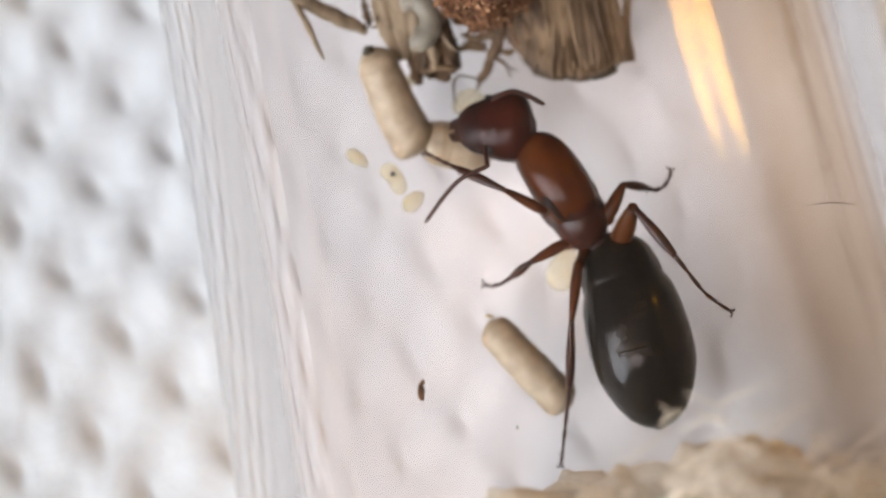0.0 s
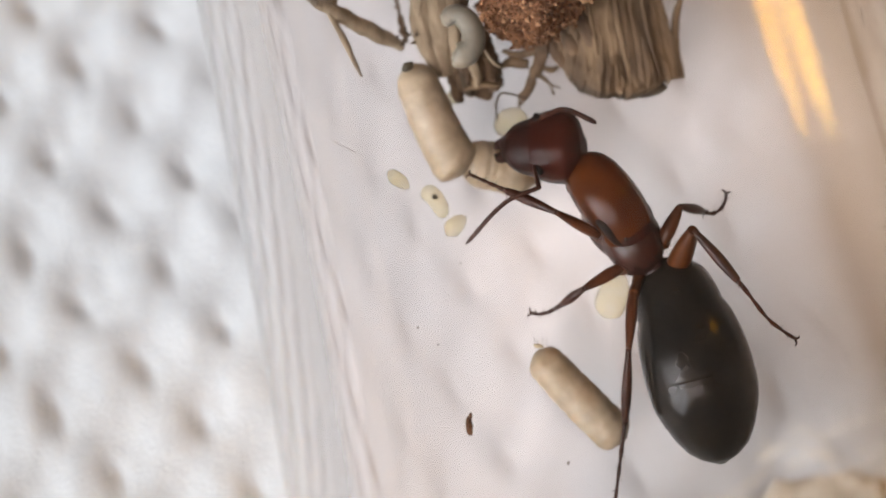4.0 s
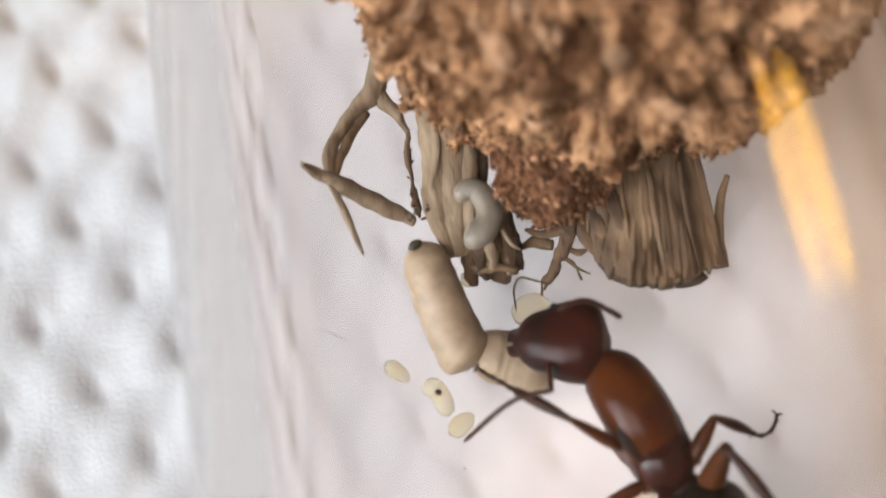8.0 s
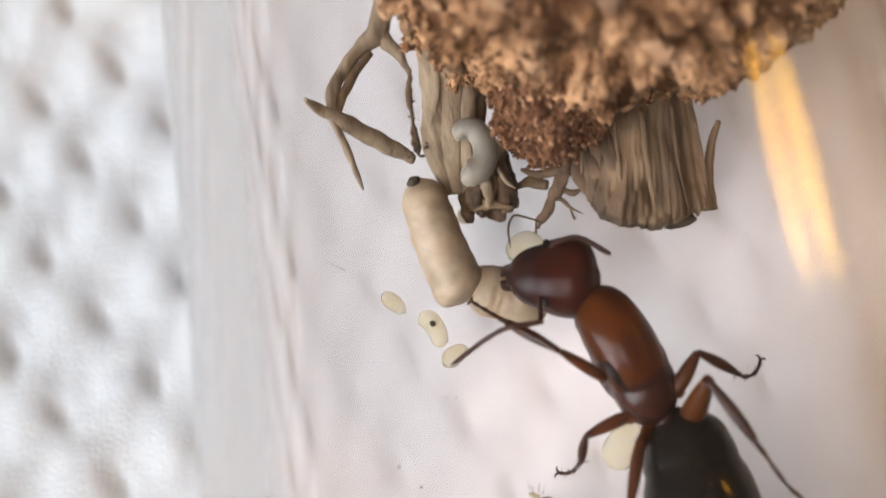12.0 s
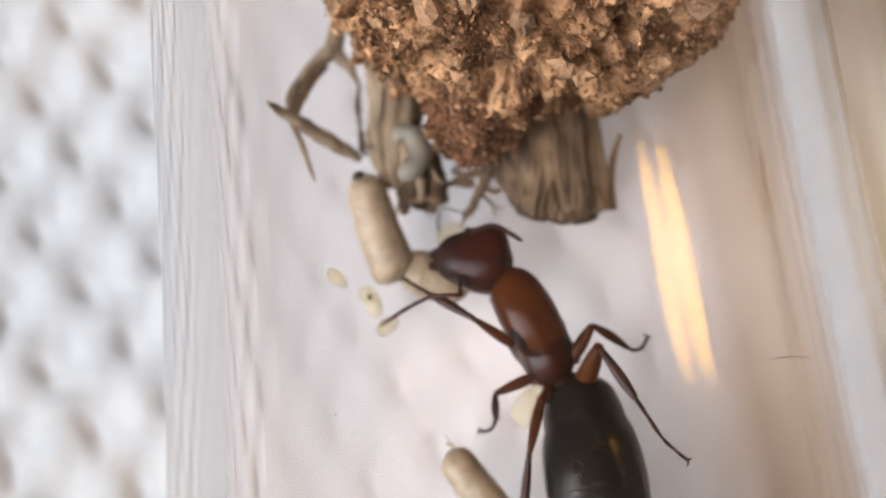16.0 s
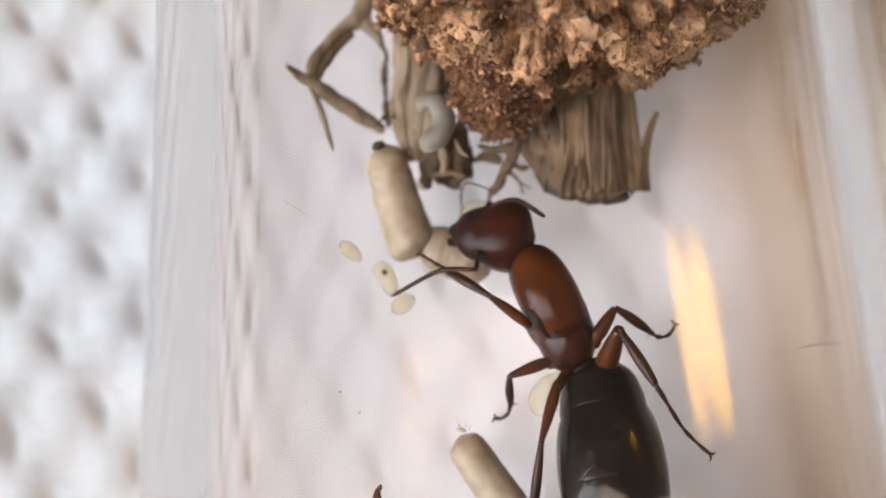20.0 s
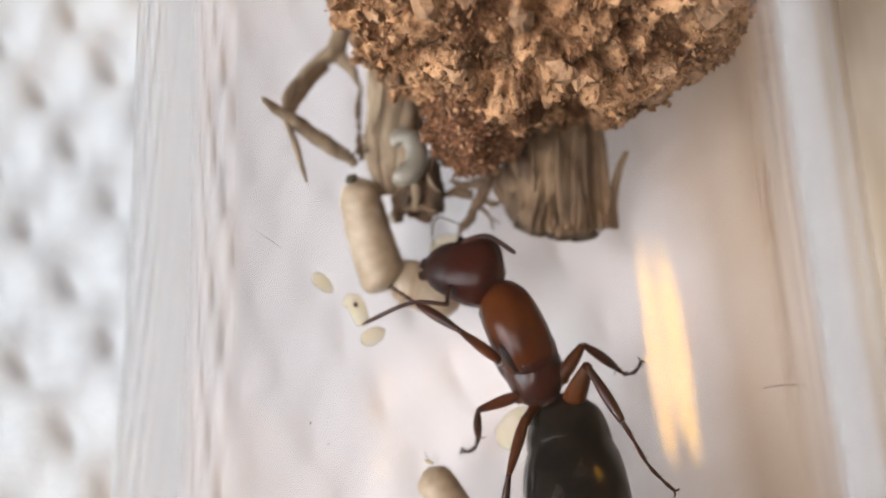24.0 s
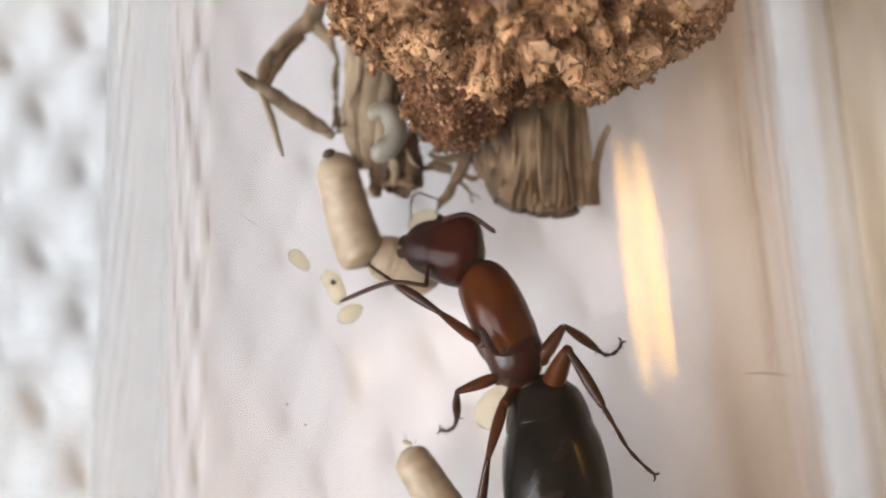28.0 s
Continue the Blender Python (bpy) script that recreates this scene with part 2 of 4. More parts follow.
def part(name, bm, mat, parent=None, label="", origin=None, smooth=True):
    """Links bm, whose vertices are in mm in the place's space, as one mesh under parent."""
    inside = parent in FITTED
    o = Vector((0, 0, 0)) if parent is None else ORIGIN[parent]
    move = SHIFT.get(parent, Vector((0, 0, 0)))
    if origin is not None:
        o = (fit_point(origin) if inside else Vector(origin)) + move
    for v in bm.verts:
        v.co = ((fit_point(v.co) if inside else v.co) + move - o) * MM
    me = bpy.data.meshes.new(name)
    bmesh.ops.recalc_face_normals(bm, faces=bm.faces[:])
    bm.to_mesh(me)
    bm.free()
    if smooth:
        me.polygons.foreach_set("use_smooth", [len(f.vertices) < 5 for f in me.polygons])  # end caps stay flat
    me.materials.append(mat)
    ob = new(name, me)
    ORIGIN[ob], SHIFT[ob] = o, move
    if inside:
        FITTED.add(ob)
    if parent:
        ob.parent = parent
        ob.location = (o - ORIGIN[parent]) * MM
    else:
        ob.location = o * MM
    return tagged(ob, label)


def solid(name, bm, mat, label, category, base, group="", kind="", smooth=True):
    return tagged(part(name, bm, mat, None, label, base, smooth), "", category, group, kind)


def spline(points, steps):
    """A Catmull-Rom curve through points."""
    pts = [Vector(p) for p in points]
    pts = [pts[0] * 2 - pts[1], *pts, pts[-1] * 2 - pts[-2]]
    out = []
    for n in range(1, len(pts) - 2):
        a, b, c, d = pts[n - 1 : n + 3]
        for k in range(steps):
            s = k / steps
            out.append(0.5 * (2 * b + (c - a) * s + (2 * a - 5 * b + 4 * c - d) * s * s + (3 * b - a - 3 * c + d) * s ** 3))
    out.append(pts[-2])
    return out


def sweep(points, radius, steps=6, around=12, flat=1.0, rough=0.0, rough_size=0.3, bm=None, side=None, wave=0.0, waves=7):
    """A round body along a curve. radius: a number, or a list over the length, smoothed; flat: its height over its width; rough: noise in mm."""
    bm = bm or bmesh.new()
    line = spline(points, steps)
    radii = radius if isinstance(radius, (list, tuple)) else [radius, radius]
    rings = []
    n = len(line)
    up = Vector((0, 0, 1))
    for i, p in enumerate(line):
        tan = (line[min(i + 1, n - 1)] - line[max(i - 1, 0)]).normalized()
        if side is not None:
            u = (Vector(side) - tan * tan.dot(Vector(side))).normalized()
        else:
            u = tan.cross(up)
            u = u.normalized() if u.length > 1e-3 else Vector((1, 0, 0))
        w = u.cross(tan).normalized()
        s = i / (n - 1) * (len(radii) - 1)
        k = min(int(s), len(radii) - 2)
        f = s - k
        r0, r1, r2, r3 = radii[max(k - 1, 0)], radii[k], radii[k + 1], radii[min(k + 2, len(radii) - 1)]
        r = max(0.2 * min(r1, r2), 0.5 * (2 * r1 + (r2 - r0) * f + (2 * r0 - 5 * r1 + 4 * r2 - r3) * f * f + (3 * r1 - r0 - 3 * r2 + r3) * f ** 3))
        ring = []
        for j in range(around):
            g = 2 * math.pi * j / around
            q = p + u * (r * math.cos(g)) + w * (r * flat * math.sin(g))
            if rough:
                q += (q - p).normalized() * (rough * noise.noise(q / rough_size))
            if wave:
                q += (q - p).normalized() * (wave * math.cos(2 * math.pi * waves * i / (n - 1)) * min(1, 4 * i / n, 4 * (n - 1 - i) / n))
            ring.append(bm.verts.new(q))
        rings.append(ring)
    for a, b in zip(rings, rings[1:]):
        for j in range(around):
            bm.faces.new((a[j], a[(j + 1) % around], b[(j + 1) % around], b[j]))
    bm.faces.new(rings[0][::-1])
    bm.faces.new(rings[-1])
    return bm


def capsule(r, ends=0.25, tip=1.0, tail=1.0, n=17):
    """Radii of a body with rounded ends."""
    out = []
    for i in range(n):
        s = i / (n - 1)
        e = 1.0
        if s < ends:
            e = max(0.06, 1 - (1 - s / ends) ** 2) ** 0.5
        elif s > 1 - ends:
            e = max(0.06, 1 - (1 - (1 - s) / ends) ** 2) ** 0.5
        out.append(r * e * (tip + (tail - tip) * s))
    return out


def ellipsoid(centre, axes, turn=(0, 0, 0), sub=3, rough=0.0, rough_size=0.3, bm=None):
    bm = bm or bmesh.new()
    m = Matrix.Translation(centre) @ Euler([radians(a) for a in turn]).to_matrix().to_4x4()
    made = bmesh.ops.create_icosphere(bm, subdivisions=sub, radius=1)["verts"]
    for v in made:
        d = v.co.normalized()
        k = 1 + (rough * noise.noise(d / rough_size + Vector(centre)) if rough else 0)
        v.co = m @ Vector((d.x * axes[0] * k, d.y * axes[1] * k, d.z * axes[2] * k))
    return bm


def box(lo, hi, bm=None, bevel=0.0):
    bm = bm or bmesh.new()
    made = bmesh.ops.create_cube(bm, size=1)["verts"]
    for v in made:
        v.co = Vector([lo[n] + (hi[n] - lo[n]) * (v.co[n] + 0.5) for n in range(3)])
    if bevel:
        edges = list({e for v in made for e in v.link_edges})
        bmesh.ops.bevel(bm, geom=edges, offset=bevel, segments=2, affect="EDGES")
    return bm


def fast_mesh_sphere(sub, fn):
    bm = bmesh.new()
    bmesh.ops.create_icosphere(bm, subdivisions=sub, radius=1)
    for v in bm.verts:
        v.co = fn(v.co.normalized())
    return bm


TUBE_Z, R_OUT, R_IN = 8.0, 8.0, 6.75


def floor_z(x, over=0.0):
    """Height of the tube's inner bottom at x, plus over."""
    return TUBE_Z - math.sqrt(max(0.0, R_IN ** 2 - x * x)) + over


# ---- room, table and window ----
ROOM = 1450
tagged(part("floor", box((-ROOM, -ROOM, -820), (ROOM, ROOM, -760)), FLOORING, smooth=False), "dark wooden floor of the room", "floor", kind="structure")
bm = box((-ROOM, -ROOM, 1750), (ROOM, -1360, 1810))
box((-ROOM, -240, 1750), (ROOM, ROOM, 1810), bm)
box((-ROOM, -1360, 1750), (-1260, -240, 1810), bm)
box((-340, -1360, 1750), (ROOM, -240, 1810), bm)
tagged(part("ceiling", bm, CEILING, smooth=False), "plain dim beige ceiling with an opening added for the overhead fill", "ceiling", kind="structure")
tagged(part("wall_north", box((-ROOM, ROOM, -760), (ROOM, ROOM + 80, 1750)), PLASTER, smooth=False), "plain dim beige plaster wall", "wall", kind="structure")
tagged(part("wall_south", box((-ROOM, -ROOM - 80, -760), (ROOM, -ROOM, 1750)), PLASTER, smooth=False), "plain dim beige plaster wall", "wall", kind="structure")
tagged(part("wall_east", box((ROOM, -ROOM, -760), (ROOM + 80, ROOM, 1750)), PLASTER, smooth=False), "plain dim beige plaster wall", "wall", kind="structure")
bm = box((-ROOM - 80, -ROOM, -760), (-ROOM, -1130, 1750))
box((-ROOM - 80, 30, -760), (-ROOM, ROOM, 1750), bm)
box((-ROOM - 80, -1130, -760), (-ROOM, 30, 80), bm)
box((-ROOM - 80, -1130, 1420), (-ROOM, 30, 1750), bm)
tagged(part("wall_west", bm, PLASTER, smooth=False), "plain dim beige plaster wall with a window opening", "wall", kind="structure")
win = thing("window_1", (-ROOM - 40, -550, 80), "white framed window letting in daylight", "window", kind="structure", fitted=False)
bm = box((-ROOM - 60, -1127, 83), (-ROOM - 15, -1077, 1417))
box((-ROOM - 60, -23, 83), (-ROOM - 15, 27, 1417), bm)
box((-ROOM - 60, -1077, 83), (-ROOM - 15, -23, 133), bm)
box((-ROOM - 60, -1077, 1367), (-ROOM - 15, -23, 1417), bm)
part("window_frame", bm, FRAME, win, smooth=False)

table = thing("table", (0, 0, -760), "light brown wooden table under the white towel", "table", fitted=False)
part("tabletop", box((-500, -400, -30), (500, 400, -1.2), bevel=4), TABLE, table)
for x in (-450, 450):
    for y in (-350, 350):
        part("leg", box((x - 25, y - 25, -758), (x + 25, y + 25, -30), bevel=3), TABLE, table)

# ---- warm lamp that mirrors in the glass ----
LAMP = Vector((0.700, 0.333, 0.632)) * 1300
lamp = thing("floor_lamp", (LAMP.x, LAMP.y, -760), "lit warm orange lamp mirrored in the glass", "lamp", fitted=False)
LEAN = Vector((-0.64, 0.72, 0.27)).normalized()
part("shade", sweep([LAMP - LEAN * 106, LAMP, LAMP + LEAN * 106], [6, 30, 50, 61, 64, 61, 50, 30, 6], steps=10, around=24), SHADE, lamp, "glowing fabric lamp shade")
part("pole", sweep([(LAMP.x, LAMP.y, -745), (LAMP.x, LAMP.y, LAMP.z - 66)], 9, side=(1, 0, 0)), BRASS, lamp)
part("base", ellipsoid((LAMP.x, LAMP.y, -750), (130, 130, 12)), BRASS, lamp)

# ---- towel: a loosely woven white cloth with dimples ----
GAP, ALONG, ACROSS = Vector((-14.6, 1.85)), Vector((1.26, -1.88)), Vector((-1.07, -2.55))


def towel_z(x, y):
    d = Vector((x, y)) - GAP
    d += 0.25 * Vector((noise.noise((x / 2.5, y / 2.5, 3)), noise.noise((x / 2.5, y / 2.5, 9))))
    det = ALONG.x * ACROSS.y - ALONG.y * ACROSS.x
    u = (d.x * ACROSS.y - d.y * ACROSS.x) / det
    v = (ALONG.x * d.y - ALONG.y * d.x) / det
    puff = 0.058 * (math.cos(2 * math.pi * (u + 0.42)) + math.cos(2 * math.pi * (v - 0.28)))
    du, dv = u - round(u), v - round(v)
    calm = min(1.0, max(0.0, (x + 18.0) / 2.0))
    hole = math.exp(-((du / 0.19) ** 2 + (dv / 0.10) ** 2))
    border = min(1.0, max(0.0, (x - 4.5) / 3.0))
    through_tube = 1 - min(1.0, max(0.0, (abs(x) - 8.6) / 1.2))  # relief lowered to fit the view where the towel shows through the tube
    calm *= (1 - 0.85 * border) * (1 - 0.62 * through_tube)
    return calm * (puff - 0.23 * hole + 0.035 * noise.noise((x / 0.4, y / 0.4, 1))) - 0.25


def graded(lo, near_lo, near_hi, hi, step):
    inner = [near_lo + step * k for k in range(int((near_hi - near_lo) / step) + 1)]
    out, x, s = [], near_lo, step
    while x > lo:
        s *= 1.5
        x -= s
        out.append(max(x, lo))
    back, x, s = [], inner[-1], step
    while x < hi:
        s *= 1.5
        x += s
        back.append(min(x, hi))
    return out[::-1] + inner + back


def towel():
    xs, ys = graded(-120, -18.5, 12.0, 90, 0.16), graded(-110, -17, 21, 110, 0.18)
    top = [(x, y, max(-1.15, min(0.05, towel_z(x, y)))) for y in ys for x in xs]
    n, m = len(xs), len(ys)
    faces = [(j * n + i, j * n + i + 1, (j + 1) * n + i + 1, (j + 1) * n + i) for j in range(m - 1) for i in range(n - 1)]
    me = bpy.data.meshes.new("towel")
    me.from_pydata([Vector(p) * MM for p in top], [], faces)
    me.polygons.foreach_set("use_smooth", [True] * len(me.polygons))
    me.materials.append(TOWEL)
    ob = new("towel", me)
    mod = ob.modifiers.new("thickness", "SOLIDIFY")
    mod.thickness, mod.offset = 0.00004, -1
    ORIGIN[ob] = Vector((0, 0, 0))
    return tagged(ob, "white loosely woven cotton towel with warm beige shade painted beside the tube", "towel")


towel()


# ---- test tube ----
def test_tube():
    bm = bmesh.new()
    around, end, far = 640, -62.0, 88.0
    # ripple along the glass, fitted so the lamp's reflection sits right in the camera's view
    wavy = [(y, -0.06 * math.cos(2 * math.pi * (y + 2) / 20)) for y in range(23, -18, -1)]
    outer = [(far, R_OUT - 0.1), (far - 0.1, R_OUT), (40, R_OUT), *((y, R_OUT + w) for y, w in wavy), (end, R_OUT)]
    outer += [(end - R_OUT * math.sin(a), max(0.02, R_OUT * math.cos(a))) for a in (0.3, 0.6, 0.9, 1.2, 1.4, 1.56)]
    inner = [(end - R_IN * math.sin(a), max(0.02, R_IN * math.cos(a))) for a in (1.56, 1.4, 1.2, 0.9, 0.6, 0.3)]
    inner += [(end, R_IN), *((y, R_IN + w) for y, w in reversed(wavy)), (40, R_IN), (far - 1, R_IN), (far, R_IN + 0.3)]
    rings = [[bm.verts.new((r * math.cos(2 * math.pi * k / around), y, TUBE_Z + r * math.sin(2 * math.pi * k / around))) for k in range(around)] for y, r in outer + inner]
    for a, b in zip(rings, rings[1:] + rings[:1]):
        for k in range(around):
            bm.faces.new((a[k], a[(k + 1) % around], b[(k + 1) % around], b[k]))
    tube = thing("test_tube", (0, 0, 0), "clear glass test tube lying on the white towel", "test tube", fitted=False)
    # the bore's floor is roughened to spread the lamp's second reflection
    for face in bm.faces:
        mid = face.calc_center_median()
        face.material_index = int(mid.z < TUBE_Z - 1.5 and math.hypot(mid.x, mid.z - TUBE_Z) < R_IN + 0.3)
    body = part("body", bm, GLASS, tube)
    body.data.materials.append(GLASS_ROUGH)
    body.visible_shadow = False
    bm = bmesh.new()
    rings = []
    for k in range(around):
        g = 2 * math.pi * k / around
        rings.append([bm.verts.new(((R_OUT + 0.36 + 0.35 * math.cos(h)) * math.cos(g), far - 0.5 + 0.45 * math.sin(h), TUBE_Z + (R_OUT + 0.36 + 0.35 * math.cos(h)) * math.sin(g))) for h in [math.pi * j / 4 for j in range(8)]])
    for a, b in zip(rings, rings[1:] + rings[:1]):
        for j in range(8):
            bm.faces.new((a[j], a[(j + 1) % 8], b[(j + 1) % 8], b[j]))
    part("rim", bm, GLASS, tube, "rolled glass lip").visible_shadow = False
    return tube


test_tube()


# ---- cotton plug behind the ant ----
def cotton_plug():
    plug = thing("cotton_plug", (0, -13, TUBE_Z - R_IN), "loose cream and tan stained cotton wool plug in the tube", "cotton plug", fitted=False)

    def wool(d):
        k = (abs(d.x / 6.6) ** 3 + abs(d.y / 6.2) ** 3.2 + abs(d.z / 6.6) ** 3) ** (-1 / 3.1)
        q = Vector((0, -15.75, TUBE_Z)) + d * k
        q += d * (0.8 * noise.fractal(q / 2.2, 1.0, 2.0, 3) + 0.3 * noise.fractal(q / 0.5, 0.9, 2.0, 3))
        r = math.hypot(q.x, q.z - TUBE_Z)
        if r > R_IN - 0.06:
            f = (R_IN - 0.06) / r
            q.x, q.z = q.x * f, TUBE_Z + (q.z - TUBE_Z) * f
        return q

    part("wad", fast_mesh_sphere(6, wool), COTTON, plug)
    rng = random.Random(23)
    bm = bmesh.new()
    for _ in range(3000):
        d = Vector((rng.uniform(-1, 1), rng.uniform(0.3, 1), rng.uniform(0.55, 1))).normalized()
        p = wool(d) - d * 0.1
        reach = rng.random() ** 2.0 * (1.2 + 0.9 * noise.noise((p.x / 2.4, p.z / 2.4, 4)) + 0.10 * p.x)
        w = Vector((rng.uniform(-1, 1), rng.uniform(-0.5, 0.5), rng.uniform(-1, 1)))
        v = Vector((rng.uniform(-1, 1), rng.uniform(-0.5, 0.5), rng.uniform(-1, 1)))
        p.y += reach
        ends = [p - w * 0.6, p + v * 0.35, p + w * 0.7]
        for e in ends:
            r = math.hypot(e.x, e.z - TUBE_Z)
            if r > R_IN - 0.05:
                f = (R_IN - 0.05) / r
                e.x, e.z = e.x * f, TUBE_Z + (e.z - TUBE_Z) * f
        sweep(ends, [0.018, 0.022, 0.010], steps=3, around=3, bm=bm)
    tagged(part("fibres", bm, COTTON, plug, "stray cotton fibres"), kind="stuff")


cotton_plug()


# ---- soil clod ----
def clod_surface(d):
    """The lump's surface in the direction d from its middle."""
    a, b, c, p = 5.9, 5.6, 4.5, 2.7
    k = (abs(d.x / a) ** p + abs(d.y / b) ** p + abs(d.z / c) ** p) ** (-1 / p)
    q = Vector((1.5, 10.0, 6.3)) + d * k
    big = noise.fractal(q / 2.6, 1.0, 2.0, 3) * 0.75
    ridges = abs(noise.noise(q / 1.1 + Vector((5, 0, 0)))) * 0.85
    small = noise.fractal(q / 0.33, 0.9, 2.1, 3) * 0.32
    cells = noise.voronoi(q / 0.85)[0]
    bits = noise.voronoi(q / 0.34)[0]
    q += d * (big - ridges + small + 0.45 * min(0.6, cells[1] - cells[0]) + 0.34 * min(0.6, bits[1] - bits[0]))
    for hollow, wide, deep in ((Vector((1.95, 4.6, 4.6)), 0.55, 0.9), (Vector((0.2, 5.0, 7.2)), 0.7, 0.8), (Vector((3.2, 5.4, 7.0)), 0.6, 0.7), (Vector((-1.6, 6.2, 6.6)), 0.6, 0.7), (Vector((-1.03, 5.92, 7.99)), 0.6, 0.7), (Vector((-1.45, 5.41, 7.49)), 0.5, 0.7), (Vector((-0.11, 4.81, 7.00)), 0.55, 0.7), (Vector((0.87, 4.54, 7.01)), 0.45, 0.6), (Vector((1.77, 4.28, 5.48)), 0.5, 0.7), (Vector((2.44, 5.30, 7.50)), 0.6, 0.7), (Vector((2.91, 5.18, 6.47)), 0.5, 0.6), (Vector((1.07, 4.97, 7.51)), 0.4, 0.5), (Vector((-2.38, 6.67, 6.41)), 0.45, 0.5)):
        q -= d * (deep * math.exp(-(q - hollow).length_squared / wide ** 2))
    q.y -= 0.65 * math.exp(-(((q.x - 3.2) / 1.9) ** 2) - ((q.z - 6.4) / 2.2) ** 2)  # a blunt nose
    slant = 4.05 + 0.55 * (q.x - 3.2)
    if q.x > 2.6 and q.y < slant:
        q.y = slant + 0.25 * (q.y - slant)
    over = 5.15 - 0.8 * (q.x + 1.77)  # undercut above the reddish crumb
    if -2.6 < q.x < -0.1 and q.z < 6.6 and q.y < over:
        q.y = over + 0.4 * (q.y - over)
    q = fit_point(q)
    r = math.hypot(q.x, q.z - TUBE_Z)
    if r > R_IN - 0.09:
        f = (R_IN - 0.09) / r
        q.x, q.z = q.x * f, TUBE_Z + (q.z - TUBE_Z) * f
    return VIEW_UNFIT @ q


def chip(bm, place, size, rng):
    """A small angular crumb."""
    m = Matrix.Translation(place) @ Euler((rng.uniform(0, 6), rng.uniform(0, 6), rng.uniform(0, 6))).to_matrix().to_4x4()
    dims = [size * rng.uniform(0.5, 1.2) for _ in range(3)]
    vs = [bm.verts.new(m @ Vector((x * dims[0] * rng.uniform(0.6, 1.2), y * dims[1] * rng.uniform(0.6, 1.2), z * dims[2] * rng.uniform(0.6, 1.2)))) for x, y, z in ((1, 0, 0), (-1, 0, 0), (0, 1, 0), (0, -1, 0), (0, 0, 1), (0, 0, -1))]
    for a, b, c in ((0, 2, 4), (2, 1, 4), (1, 3, 4), (3, 0, 4), (2, 0, 5), (1, 2, 5), (3, 1, 5), (0, 3, 5)):
        bm.faces.new((vs[a], vs[b], vs[c]))


def soil_clod():
    clod = thing("soil_clod", (1.5, 10, 1.2), "rough brown lump of crumbly soil stuck in the tube", "soil lump")
    part("lump", fast_mesh_sphere(7, clod_surface), SOIL, clod)

    def crumb(d):
        q = Vector((-0.58, 5.6, 4.0)) + Vector((d.x * 1.32, d.y * 2.1, d.z * 1.8))
        return q + d * (noise.fractal(q / 0.9, 1.0, 2.0, 3) * 0.45 + noise.fractal(q / 0.25, 0.9, 2.0, 2) * 0.22)

    part("crumbly_underside", fast_mesh_sphere(6, crumb), SOIL_RED, clod, "reddish crumbly soil")
    rng = random.Random(4)
    bm = bmesh.new()
    for _ in range(17000):
        d = Vector((rng.uniform(-1, 1), rng.uniform(-1, 0.2), rng.uniform(-0.8, 1))).normalized()
        chip(bm, clod_surface(d) + d * 0.02, rng.choice((0.035, 0.045, 0.06, 0.08, 0.13)), rng)
    tagged(part("grains", bm, GRAIN, clod, "loose brown soil grains", smooth=False), kind="stuff")
    bm = bmesh.new()
    for _ in range(3600):
        d = Vector((rng.uniform(-1, 1), rng.uniform(-1, 0.3), rng.uniform(-1, 1))).normalized()
        chip(bm, crumb(d) + d * 0.05, rng.choice((0.03, 0.045, 0.06, 0.085)), rng)
    tagged(part("red_grains", bm, GRAIN_RED, clod, "loose reddish soil grains", smooth=False), kind="stuff")
    # larger stones set in the lump
    shapes = []
    for s in range(4):
        bm = ellipsoid((0, 0, 0), (0.32, 0.25, 0.2), (0, 0, 0), 2, 0.5, 0.9)
        for v in bm.verts:
            v.co += Vector((0.16 * noise.noise(v.co * 5 + Vector((s * 7, 0, 0))), 0.16 * noise.noise(v.co * 5 + Vector((0, s * 5, 2))), 0.14 * noise.noise(v.co * 5 + Vector((3, s, 0)))))
            v.co *= MM
        me = bpy.data.meshes.new("stone")
        bm.to_mesh(me)
        bm.free()
        me.materials.append(PEBBLE)
        shapes.append(me)
    for n in range(90):
        d = Vector((rng.uniform(-1, 1), rng.uniform(-1.2, -0.1), rng.uniform(-0.5, 1))).normalized()
        q = clod_surface(d) - d * 0.02
        ob = new("stone", shapes[n % 4])
        ob.parent = clod
        k = rng.choice((0.5, 0.7, 0.9, 1.1, 1.35))
        ob.matrix_basis = Matrix.LocRotScale((fit_point(q) - ORIGIN[clod]) * MM, Euler((rng.uniform(0, 6), rng.uniform(0, 6), rng.uniform(0, 6))), (k, k, k * rng.uniform(0.7, 1.2)))


soil_clod()


